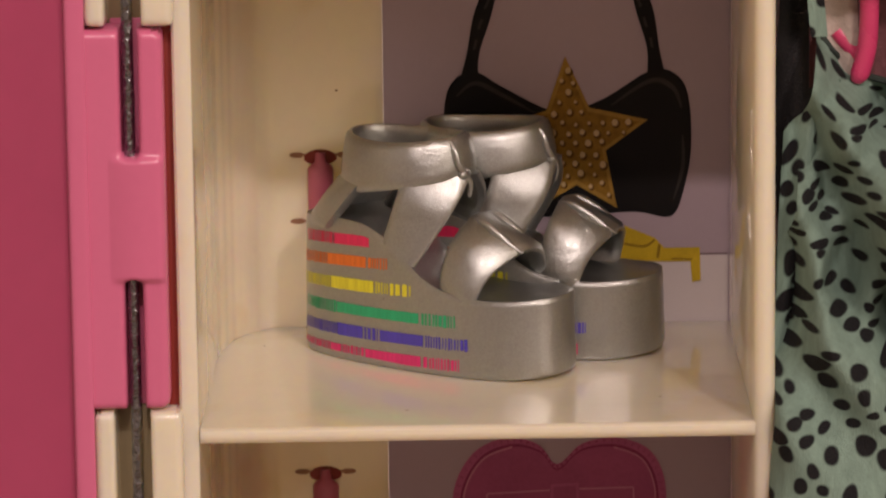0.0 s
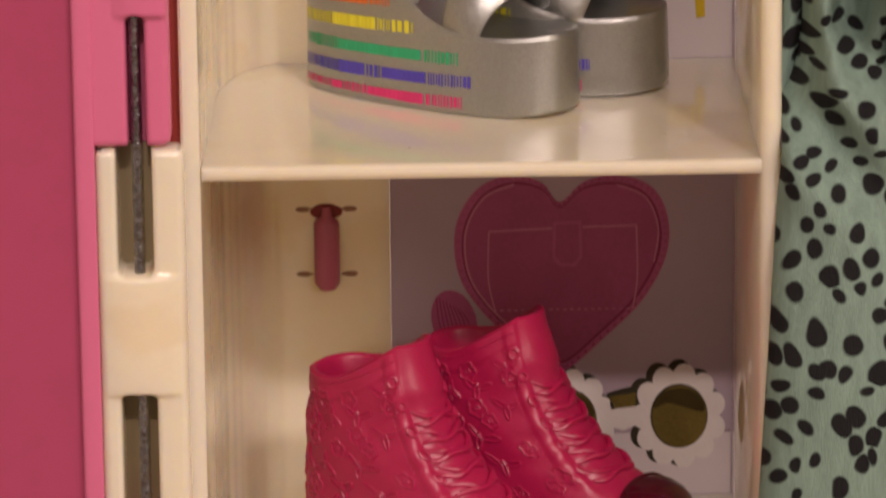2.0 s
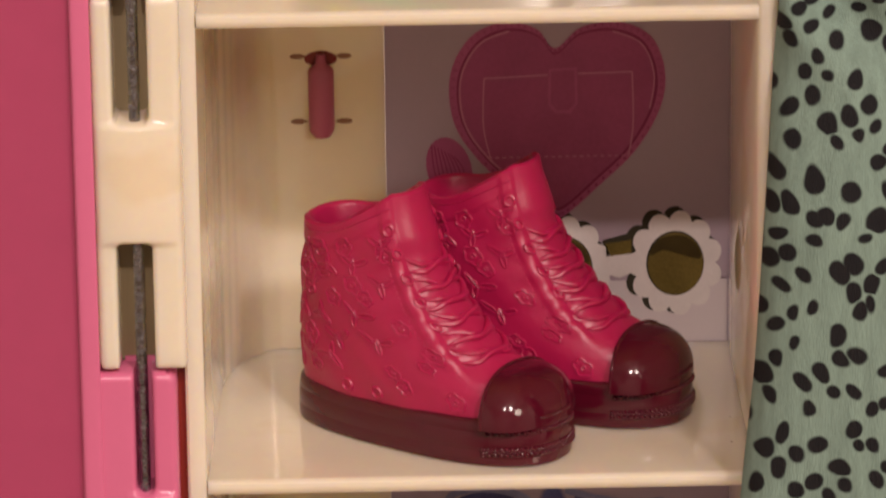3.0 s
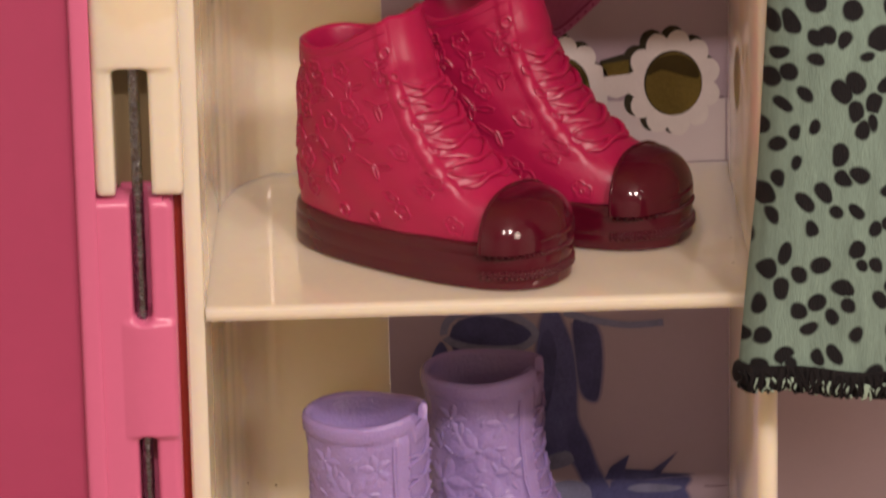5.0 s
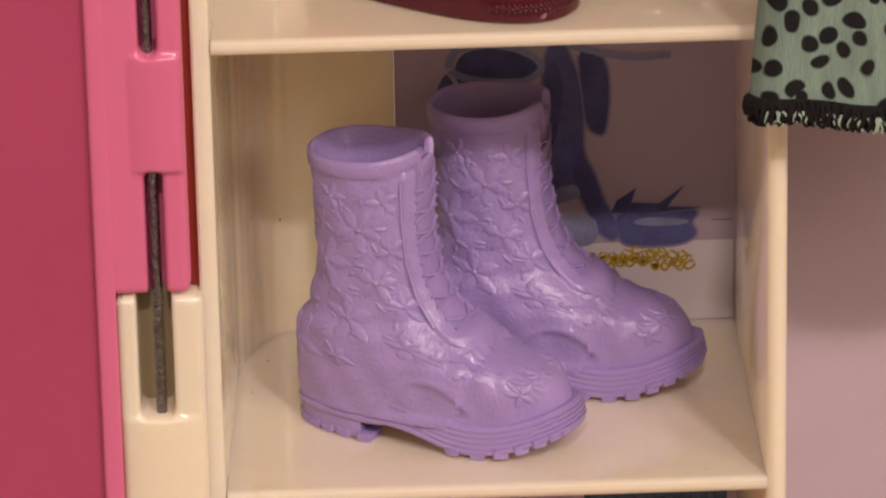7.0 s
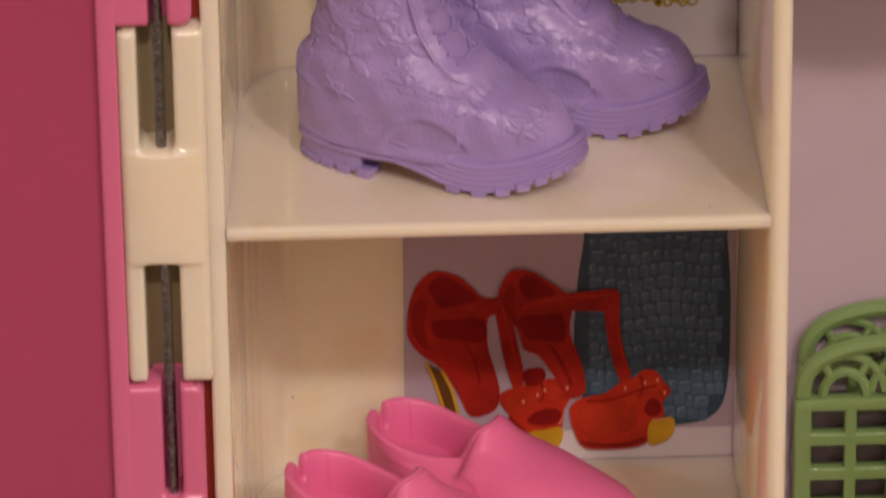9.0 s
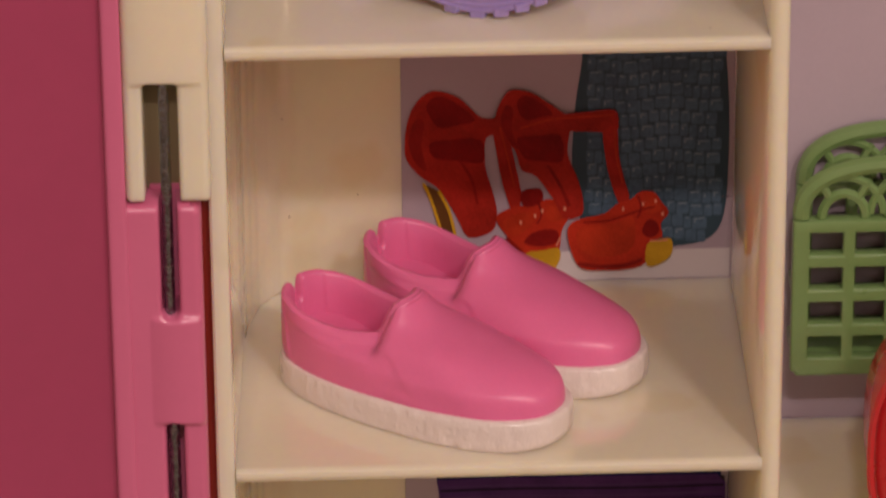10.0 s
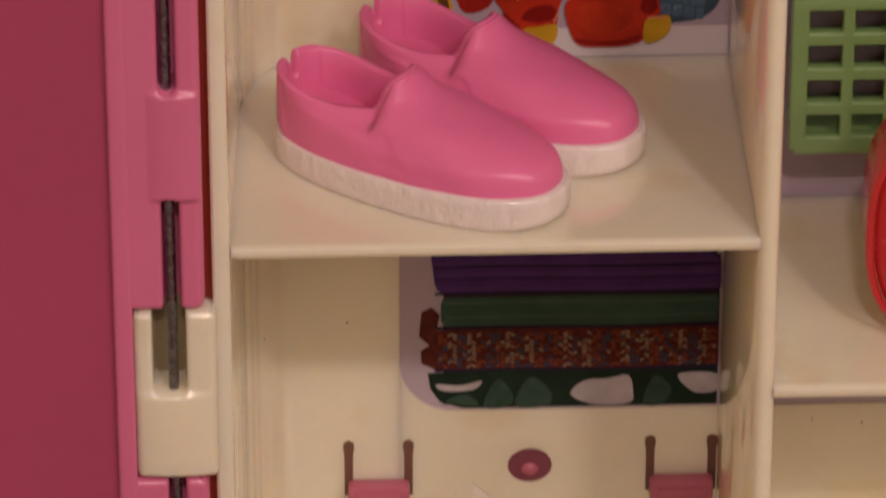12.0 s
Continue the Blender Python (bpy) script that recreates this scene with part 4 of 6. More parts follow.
def print_pictures():
    # pale printed shelf bands and fine lines
    PALE, LINE = CARD_WHITE, ink("line", (0.18, 0.12, 0.13))
    for z0, z1 in ((241.0, 248.3), (192.3, 199.3), (143.0, 152.3), (94.0, 97.6)):
        printed("pale_band", 1, PALE, rect(18.6, 55.0, z0, z1))
    for z0, x0 in ((248.4, 46.5), (199.4, 52.6), (154.6, 52.6), (104.0, 53.0)):
        printed("ruled_line", 2, LINE, rect(x0, 54.95, z0, z0 + 0.13))
    # black bag with a golden star
    BLACK = ink("black", (0.012, 0.011, 0.012), 0.35)
    GOLD, PEARL, GOLD_DARK = ink("gold", (0.29, 0.16, 0.025), var=0.45, scale=900), ink("pearl", (0.60, 0.45, 0.24), var=0.25, scale=900), ink("gold_edge", (0.40, 0.24, 0.05), var=0.3, scale=900)
    printed("black_bag", 3, BLACK, [(25.2, 266.5), (27.8, 268.7), (31, 267.0), (35.5, 264.6), (38, 264.2), (42, 265.6), (47.0, 268.6), (49.8, 267.8), (50.9, 265.2), (51.1, 260), (50.3, 255.5), (48.9, 252.6), (45, 253.2), (38, 252.8), (30, 253), (26.5, 255), (25, 260)], smooth_n=4)
    printed("bag_strap", 4, BLACK, stroke([(27.6, 268.0), (28.2, 271.5), (29.6, 276.5), (31.5, 281), (34, 286), (38, 288.6), (41, 287), (43.6, 282), (45.8, 276.4), (47.0, 271.5), (47.4, 268.0)], lambda t: 1.55 + 0.25 * math.cos(t * 38), 60))
    star = []
    for (x, z), (u, w) in zip([(37.75, 270.2), (46.5, 263.2), (43.2, 253.6), (34.8, 253.8), (30.9, 263.0)], [(40.3, 264.6), (42.0, 259.9), (38.9, 256.2), (35.2, 259.4), (35.7, 264.3)]):
        star += [(x, z), (u, w)]
    printed("star_edge", 5, GOLD_DARK, star)
    cx, cz = 38.6, 261.2
    inner = [(cx + (x - cx) * 0.88, cz + (z - cz) * 0.88) for x, z in star]
    printed("golden_star", 6, GOLD, inner)
    rng = random.Random(5)
    dots, shades_under = [], []
    for i in range(11):
        for j in range(15):
            x, z = 31.5 + i * 1.45 + (j % 2) * 0.7 + rng.uniform(-0.2, 0.2), 254 + j * 1.12 + rng.uniform(-0.2, 0.2)
            ins = False
            for a in range(10):
                (x1, z1), (x2, z2) = inner[a], inner[(a + 1) % 10]
                if (z1 > z) != (z2 > z) and x < (x2 - x1) * (z - z1) / (z2 - z1) + x1:
                    ins = not ins
            if ins:
                k = rng.uniform(0.45, 1.05)
                dots.append(oval(x, z, 0.34 * k, 0.38 * k, 8))
                shades_under.append(oval(x + 0.12, z - 0.16, 0.46 * k, 0.5 * k, 8))
    printed("pearl_shade", 6.6, ink("gold_shade", (0.13, 0.065, 0.012)), *shades_under)
    printed("pearl_dots", 7, PEARL, *dots)
    SHEEN = ink("black_sheen", (0.045, 0.04, 0.038), 0.4, var=0.3)
    printed("bag_sheen", 3.5, SHEEN, stroke([(26.2, 266.0), (28.2, 267.4), (31.2, 266.0), (35.0, 263.8)], lambda t: 0.15 + 0.35 * math.sin(math.pi * t)), stroke([(42.6, 264.8), (46.8, 267.4), (49.2, 266.6), (50.1, 264.4)], lambda t: 0.15 + 0.4 * math.sin(math.pi * t)), stroke([(50.2, 261.5), (50.2, 258), (49.2, 254.4)], lambda t: 0.1 + 0.3 * math.sin(math.pi * t)))
    printed("strap_sheen", 4.5, SHEEN, *[stroke([(x0, z0), (x0 + dx, z0 + 1.1)], 0.3, 6) for x0, z0, dx in ((28.1, 271.0, 0.3), (28.6, 273.2, 0.4), (29.3, 275.4, 0.5), (30.2, 277.6, 0.6), (47.0, 271.0, -0.2), (46.4, 273.2, -0.3), (45.8, 275.4, -0.4), (45.0, 277.6, -0.5))])
    YEL, YEL_D = ink("yellow", (0.62, 0.44, 0.03), var=0.25), ink("yellow_shade", (0.30, 0.19, 0.02))
    printed("yellow_clip", 6, YEL, [(38.5, 252), (41.5, 252.6), (44.2, 251.6), (47.2, 250.3), (48.2, 249.2), (52.0, 249.2), (52.1, 245.6), (51.2, 245.4), (51.0, 247.7), (48, 247.7), (45, 247.9), (42, 248.3), (38.5, 249)])
    printed("yellow_shade", 7, YEL_D, stroke([(43.5, 249.8), (46, 249.4), (47.2, 250.1)], 0.25), stroke([(47.5, 248.1), (47.7, 249.6)], 0.3), stroke([(49, 248.0), (51.2, 247.9)], 0.2), stroke([(40, 251.4), (42.5, 250.8)], 0.25))
    # heart-shaped bag
    HEART, HEART_IN, HEART_LINE = ink("heart", (0.50, 0.135, 0.29), var=0.15, scale=150), ink("heart_inner", (0.42, 0.105, 0.235), var=0.15, scale=150), ink("heart_line", (0.58, 0.24, 0.38))
    def heart(k, cx=36.7, cz=218.5):
        base = [(36.6, 225.4), (34.6, 227.6), (31.2, 228.4), (27.6, 226.8), (25.4, 222.6), (25.8, 217.2), (28.6, 212.8), (32.6, 209.2), (36.0, 206.9), (37.6, 206.8), (41.4, 210.2), (45.2, 214.0), (47.8, 218.6), (48.3, 222.8), (46.8, 226.6), (43.4, 228.2), (39.4, 227.7)]
        return [(cx + (x - cx) * k, cz + (z - cz) * k) for x, z in base]
    printed("heart_handle", 2, HEART_IN, oval(25.2, 212.2, 2.4, 3.6, 24, spin=0.25))
    printed("heart_bag", 3, HEART, heart(1.0), smooth_n=5)
    printed("heart_rim", 4, ink("heart_rim", (0.29, 0.05, 0.14)), heart(0.93), smooth_n=5)
    printed("heart_face", 5, HEART_IN, heart(0.90), smooth_n=5)
    beads = curve_pts(heart(0.965), 84, True)
    printed("heart_bead", 5.2, ink("heart_bead", (0.36, 0.075, 0.185)), *[oval(x, z, 0.17, 0.2, 7) for x, z in beads])
    printed("handle_rib", 2.5, ink("heart_rim", (0.29, 0.05, 0.14)), *[stroke([(23.3 + 0.35 * k, 215.0 - 0.2 * k), (23.6 + 0.45 * k, 212.0), (24.4 + 0.3 * k, 209.4 + 0.1 * k)], 0.13, 10) for k in range(8)])
    printed("heart_glint", 5.5, HEART_LINE, stroke(heart(0.9)[2:8], 0.22, 40), stroke(heart(0.9)[12:16], 0.16, 30))
    printed("heart_rib", 5.7, HEART, stroke(heart(0.965)[1:7], 0.14, 40), stroke(heart(0.965)[11:17], 0.14, 40))
    printed("heart_pocket_line", 6, HEART_LINE, *[stroke(p, 0.17) for p in ([(29.0, 222.2), (35.8, 222.5)], [(39.0, 222.6), (44.8, 222.7)], [(44.8, 222.7), (44.9, 217), (44.4, 213.4)], [(29.0, 222.2), (28.9, 217), (29.6, 213.4)])])
    st = [rect(29.4 + 0.75 * i, 29.8 + 0.75 * i, 213.3 + 0.004 * i, 213.48) for i in range(20)]
    printed("heart_stitch", 6, HEART_LINE, *st)
    printed("heart_flap", 7, HEART, [(35.9, 223.2), (38.9, 223.3), (39.0, 219.2), (38.2, 218.2), (36.6, 218.2), (35.8, 219.2)])
    printed("heart_flap_face", 8, HEART_IN, [(36.2, 222.9), (38.6, 223.0), (38.7, 219.4), (38.0, 218.6), (36.8, 218.6), (36.1, 219.4)])
    # flower-rimmed sunglasses with a printed shadow
    WHITE, LENS, DARK = ink("white", (0.80, 0.76, 0.74)), ink("lens", (0.16, 0.12, 0.03), var=0.35, scale=250), ink("shadow_ink", (0.05, 0.045, 0.03))
    for cx, cz in ((49.4, 201.2), (37.4, 200.8)):
        printed("sunglass_shadow", 2, DARK, scallop(cx - 0.6, cz + 0.35, 5.3, 6.1, 11, 0.15))
        printed("sunglass_rim", 4, WHITE, scallop(cx, cz, 5.15, 5.95, 11, 0.16))
        printed("sunglass_lens_edge", 5, DARK, oval(cx, cz, 3.12, 3.65, 30))
        printed("sunglass_lens", 6, LENS, oval(cx + 0.05, cz - 0.05, 2.98, 3.5, 30))
        printed("lens_reflection", 7, ink("lens_dark", (0.055, 0.04, 0.012), var=0.3), curve_pts([(cx - 2.7, cz + 0.9), (cx - 1.2, cz + 1.5), (cx + 0.8, cz + 0.9), (cx + 2.7, cz + 0.5), (cx + 2.4, cz + 2.0), (cx + 0.9, cz + 3.1), (cx - 1.2, cz + 3.0), (cx - 2.4, cz + 2.0)], 32, True))
    printed("sunglass_bridge", 3, DARK, [(41.6, 203.9), (44.9, 204.8), (44.9, 203.6), (45.2, 201.6), (44.2, 200.2), (41.6, 201.0)])
    printed("sunglass_bridge", 4, LENS, [(41.9, 203.5), (44.7, 203.9), (44.7, 202.2), (42.0, 202.0)])
    printed("sunglass_bridge", 5, WHITE, [(41.0, 202.0), (45.2, 202.4), (45.2, 200.4), (43.4, 199.6), (41.0, 200.4)])
    # blue high heels on a pale box, and a chain
    BLUE, BLUE_D, BLUE_L = ink("blue", (0.115, 0.125, 0.29), var=0.45, scale=200), ink("blue_dark", (0.085, 0.092, 0.215), var=0.4, scale=250), ink("blue_light", (0.265, 0.285, 0.44), var=0.3, scale=250)
    sft = lambda pts: curve_pts(pts, 3 * len(pts), True)
    FADE = [ink("blue_fade", (0.35, 0.29, 0.38)), ink("blue_fade_deep", (0.22, 0.20, 0.33))]
    def fading(layer, *outlines):
        # the print's soft edge
        for k, pts in enumerate(outlines):
            for q, w in ((0, 0.75), (1, 0.36)):
                printed("soft_edge", layer + 0.2 * q + 0.02 * k, FADE[q], stroke(sft(pts), w, 5 * len(pts), True))
    fading(2.0, [(34.1, 166.0), (34.5, 171.8), (35.1, 175.0), (36.3, 176.0), (37.4, 174.0), (38.3, 171.2), (38.7, 167.4), (38.7, 163.2), (39.8, 160.5), (41.0, 157.0), (42.4, 154.2), (41.9, 152.7), (40.1, 153.9), (39.2, 155.9), (38.2, 157.9), (36.4, 158.8), (34.6, 158.7), (34.0, 162.0)],
           [(38.5, 174.9), (40.9, 173.6), (41.5, 170.3), (41.1, 165.7), (40.3, 165.1), (39.2, 166.2), (38.7, 169.7)], [(42.3, 155.3), (43.8, 155.9), (46.3, 155.6), (50.8, 155.8), (50.4, 154.5), (50.8, 153.0), (48.7, 152.0), (43.8, 152.0), (42.5, 153.2)])
    printed("blue_heel", 3, BLUE_D, sft([(25.0, 172.5), (26.5, 170.6), (32.0, 170.6), (34.0, 173.2), (30.0, 175.2), (26.0, 174.8)]))
    printed("blue_heel_strap", 4, BLUE_L, stroke([(24.4, 173.2), (25.3, 175.2), (28.7, 175.7), (32.4, 174.9), (34.3, 173.1), (32.7, 171.5), (29.3, 171.4), (26.0, 172.0)], 0.85, 40, True))
    printed("blue_heel", 3, BLUE, sft([(24.2, 172.4), (25.0, 170.4), (24.0, 168.6), (22.8, 169.6), (23.4, 171.6)]))
    printed("blue_heel", 3, BLUE, sft([(34.1, 166.0), (34.5, 171.8), (35.1, 175.0), (36.3, 176.0), (37.4, 174.0), (38.3, 171.2), (38.7, 167.4), (38.7, 163.2), (39.8, 160.5), (41.0, 157.0), (42.4, 154.2), (41.9, 152.7), (40.1, 153.9), (39.2, 155.9), (38.2, 157.9), (36.4, 158.8), (34.6, 158.7), (34.0, 162.0)]))
    printed("blue_heel_shade", 4, BLUE_D, sft([(38.5, 174.9), (40.9, 173.6), (41.5, 170.3), (41.1, 165.7), (40.3, 165.1), (39.2, 166.2), (38.7, 169.7)]), sft([(38.3, 162.6), (39.4, 160.8), (40.6, 157.4), (39.6, 155.4), (38.4, 158.2), (37.6, 160.4)]), sft([(34.6, 170.6), (35.6, 173.6), (36.6, 171.0), (36.0, 166.0), (34.9, 163.2)]))
    printed("blue_heel_strap", 5, BLUE_L, stroke([(37.4, 175.4), (40.9, 174.4), (44.5, 173.8), (48.2, 174.0)], 0.8))
    printed("blue_heel_sole", 5, BLUE_L, sft([(34.9, 154.8), (37.6, 155.9), (40.0, 155.0), (39.8, 152.4), (37.0, 152.0), (36.1, 153.2)]), sft([(34.3, 158.2), (37.5, 159.3), (38.3, 158.0), (36.4, 157.2), (34.6, 157.2)]))
    printed("blue_heel_toe", 4, BLUE, sft([(42.3, 155.3), (43.8, 155.9), (46.3, 155.6), (50.8, 155.8), (50.4, 154.5), (50.8, 153.0), (48.7, 152.0), (43.8, 152.0), (42.5, 153.2)]))
    printed("blue_heel_sole", 5, BLUE_L, sft([(44.1, 154.7), (45.6, 155.2), (48.7, 155.0), (50.2, 154.6), (48.7, 154.2), (45.6, 154.2)]))
    printed("blue_heel_shade", 5, BLUE_D, [(41.6, 155.8), (42.3, 157.3), (44.4, 158.7), (43.9, 157.0), (46.9, 156.8), (49.7, 158.9), (47.8, 156.4), (51.8, 156.2), (46.3, 155.7)])
    CHAIN, CHAIN_D = ink("chain", (0.46, 0.32, 0.03), var=0.4, scale=900), ink("chain_dark", (0.16, 0.10, 0.01))
    links, shades = [], []
    for i in range(30):
        x = 39.2 + 11.0 * i / 29
        z = 150.2 + 0.7 * math.sin(i * 1.9) + (0.7 if 8 < i < 22 else -0.3) * rng.random()
        links.append(stroke(oval(x, z, 0.6, 0.42, 8, spin=rng.random() * 3), 0.24, 14, True))
        shades.append(oval(x + 0.1, z - 0.15, 0.5, 0.35, 8))
    printed("gold_chain", 3, CHAIN_D, *shades[4:20:3])
    for k in range(30):
        flatlayer = 4 + k * 0.05
        printed("gold_chain_link", flatlayer, CHAIN, links[k])
    # red sandals and a blue crocodile bag
    CROC, CROC_D = ink("croc_cell", (0.085, 0.145, 0.215), 0.3, var=0.5, scale=160), ink("croc_gap", (0.05, 0.09, 0.12), 0.4)
    printed("croc_bag", 2, CROC_D, [(36.6, 125.0), (38.4, 122.6), (37.7, 116), (37.3, 108), (38.4, 101.0), (40.6, 98.7), (44, 98.0), (49, 98.0), (52.6, 98.9), (54.3, 102.0), (54.7, 110), (54.5, 118), (53.6, 124.0), (50.5, 126.5), (42.0, 126.5)], smooth_n=4)
    cells = []
    for j in range(17):
        z0 = 98.7 + j * 1.62
        x = 38.7 + rng.uniform(0, 0.5)
        while x < 53.6:
            w = rng.uniform(0.8, 1.7)
            lim = 54.3 - 1.8 * max(0, (101.8 - z0) / 3.2)
            lo = 38.4 + 2.2 * max(0, (101.5 - z0) / 3.0)
            if x > lo and x + w < lim:
                zz = z0 + 0.3 * math.sin(x * 0.7)
                cells.append([(x, zz + 0.15), (x + 0.15, zz), (x + w - 0.15, zz), (x + w, zz + 0.15), (x + w, zz + 1.3), (x + w - 0.15, zz + 1.5), (x + 0.15, zz + 1.5), (x, zz + 1.3)])
            x += w + 0.1
    for cell in cells:
        printed("croc_scale", 3, CROC, cell)
    glints = []
    for cell in cells:
        (x0, z0), (x1, z1) = cell[0], cell[4]
        if rng.random() < 0.75:
            glints.append(stroke([(x0 + 0.2, z1 - 0.05), (x1 - 0.25, z1 - 0.02 + rng.uniform(-0.1, 0.1))], rng.uniform(0.1, 0.2), 3))
        if rng.random() < 0.4:
            glints.append(oval(x0 + 0.3, z1 - 0.35, 0.13, 0.2, 6))
    printed("croc_glint", 3.5, ink("croc_glint", (0.21, 0.27, 0.33)), *glints)
    RED, RED_D, RED_L, AMB = ink("red", (0.36, 0.02, 0.012), var=0.5, scale=260), ink("red_dark", (0.215, 0.008, 0.007), var=0.4, scale=260), ink("red_light", (0.46, 0.03, 0.012), var=0.4, scale=260), ink("amber", (0.58, 0.33, 0.02), var=0.3, scale=300)
    def soft_shape(pts, n=3):
        return curve_pts(pts, n * len(pts), True)
    printed("red_sandal", 6, RED, soft_shape([(18.8, 111.4), (19.1, 114.1), (20.1, 116.5), (22.0, 117.9), (24.6, 117.1), (26.1, 115.7), (27.3, 114.5), (29.3, 114.2), (29.4, 112.4), (27.8, 112.0), (27.7, 108.5), (28.5, 105.4), (29.0, 102.6), (28.4, 100.4), (25.8, 99.7), (24.5, 102.2), (22.6, 105.7), (20.6, 107.3), (19.0, 109.4)]))
    printed("red_sandal_shade", 7, RED_D, soft_shape([(21.2, 116.0), (22.4, 117.2), (24.2, 116.6), (26.6, 114.3), (24.5, 113.6), (22.4, 113.5)]), soft_shape([(21.6, 111.5), (23.9, 111.9), (27.2, 111.8), (27.4, 109.0), (24.5, 109.3), (22.0, 109.7)]))
    printed("heel_block", 6.5, ink("heel_brown", (0.13, 0.055, 0.015)), [(20.8, 106.6), (22.5, 105.6), (23.6, 103.2), (24.3, 100.1), (22.9, 100.1), (21.7, 104.3)])
    printed("heel_edge", 7, AMB, stroke([(20.8, 106.6), (21.7, 104.3), (22.9, 100.1)], 0.35), stroke([(22.5, 105.6), (23.6, 103.2), (24.3, 100.1)], 0.35))
    printed("red_sandal_strap", 8, RED, soft_shape([(28.4, 114.2), (29.8, 114.2), (30.4, 111.8), (31.1, 108.3), (31.7, 104.5), (30.8, 102.6), (29.6, 106.3), (28.9, 110.5)]))
    printed("red_sandal_toe", 9, RED_L, soft_shape([(28.8, 102.1), (30.8, 103.4), (32.6, 103.6), (34.5, 104.3), (36.1, 103.9), (37.0, 102.2), (36.2, 100.4), (36.0, 98.4), (35.4, 96.3), (34.0, 95.0), (32.6, 96.0), (30.5, 99.2)]))
    printed("red_sandal_shade", 10, RED_D, soft_shape([(32.0, 98.9), (33.0, 100.2), (34.9, 100.6), (35.8, 100.1), (35.6, 98.9), (33.9, 98.4)]))
    printed("amber_platform", 11, AMB, soft_shape([(32.2, 97.6), (33.9, 97.9), (35.8, 98.2), (36.0, 96.8), (35.2, 95.4), (34.0, 94.9), (33.0, 95.6)]))
    printed("red_sandal", 12, RED, soft_shape([(28.8, 113.9), (29.2, 116.0), (30.4, 117.8), (32.6, 117.6), (34.4, 116.4), (36.0, 115.2), (37.2, 114.0), (36.8, 111.0), (37.0, 109.2), (37.9, 106.9), (38.5, 104.4), (38.4, 102.3), (36.4, 101.9), (35.3, 104.2), (33.3, 107.2), (31.7, 108.0), (31.0, 110.4), (29.8, 112.0)]))
    printed("red_sandal_shade", 13, RED_D, soft_shape([(31.2, 116.2), (31.9, 117.2), (33.4, 116.6), (35.2, 114.8), (33.2, 114.0), (31.7, 114.6)]), soft_shape([(31.2, 112.0), (33.6, 112.2), (36.0, 112.2), (36.2, 109.0), (33.9, 109.1), (32.0, 109.5)]), soft_shape([(31.7, 105.4), (33.7, 105.7), (34.1, 104.4), (33.0, 103.5), (31.8, 103.7)]))
    printed("red_sandal_strap", 14.5, RED, soft_shape([(30.8, 113.5), (34.5, 114.6), (39.4, 115.1), (42.0, 115.2), (42.4, 113.6), (41.8, 112.5), (37.0, 112.7), (33.2, 112.4)]))
    printed("red_sandal_strap", 14, RED, soft_shape([(40.7, 113.4), (42.2, 113.2), (42.5, 109.5), (43.2, 106.3), (43.7, 104.2), (42.7, 103.4), (41.7, 106.0), (41.0, 109.2)]))
    printed("red_sandal_toe", 15, RED_L, soft_shape([(36.8, 100.5), (38.0, 101.8), (40.8, 102.4), (42.4, 103.7), (43.9, 104.2), (44.9, 105.1), (46.4, 105.0), (47.3, 103.7), (48.1, 102.4), (47.2, 101.0), (47.4, 99.4), (45.8, 98.6), (45.6, 96.2), (43.6, 95.4), (40.9, 95.3), (38.4, 95.6), (37.3, 97.6)]))
    printed("red_sandal_shade", 16, RED_D, soft_shape([(45.1, 100.2), (45.8, 101.6), (46.8, 101.2), (47.0, 99.9), (45.9, 99.3)]), stroke([(38.6, 101.4), (41.5, 101.6), (44.4, 102.6), (46.5, 103.2)], 0.22))
    printed("amber_platform", 17, AMB, soft_shape([(45.7, 98.5), (47.1, 99.1), (48.4, 99.1), (48.5, 97.4), (47.5, 96.2), (45.7, 95.8)]))
    ORANGE, WINE = ink("red_orange", (0.47, 0.036, 0.012), var=0.4, scale=300), ink("wine_red", (0.26, 0.012, 0.009), var=0.4, scale=300)
    printed("red_sandal_light", 9.5, ORANGE, soft_shape([(29.6, 101.6), (31.6, 102.6), (33.4, 102.4), (32.2, 100.6), (30.8, 99.8)]), soft_shape([(34.4, 103.4), (35.9, 103.2), (36.3, 101.8), (34.8, 101.6)]))
    printed("red_sandal_light", 15.5, ORANGE, soft_shape([(37.8, 100.2), (39.4, 101.0), (42.0, 101.2), (44.0, 102.0), (44.4, 99.6), (43.6, 97.6), (40.6, 97.0), (38.4, 97.8)]), soft_shape([(45.2, 104.4), (46.6, 104.2), (47.2, 102.8), (45.6, 102.4)]))
    printed("red_sandal_fold", 6.7, WINE, soft_shape([(19.2, 111.6), (20.0, 114.4), (21.0, 114.0), (20.6, 111.2), (21.2, 108.2), (20.0, 109.0)]), stroke([(24.8, 109.4), (26.2, 106.8), (26.8, 103.8)], 0.35))
    printed("red_sandal_fold", 12.5, WINE, soft_shape([(29.4, 114.2), (30.0, 116.0), (30.8, 115.4), (30.6, 113.0), (31.4, 110.6), (30.2, 111.8)]), stroke([(34.6, 108.6), (36.0, 106.0), (37.0, 103.4)], 0.4))
    printed("red_sandal_fold", 15.7, WINE, stroke([(38.0, 96.2), (40.8, 95.8), (43.6, 96.0), (45.2, 96.6)], 0.5), stroke([(44.6, 104.6), (45.0, 103.2), (44.6, 101.8)], 0.3))
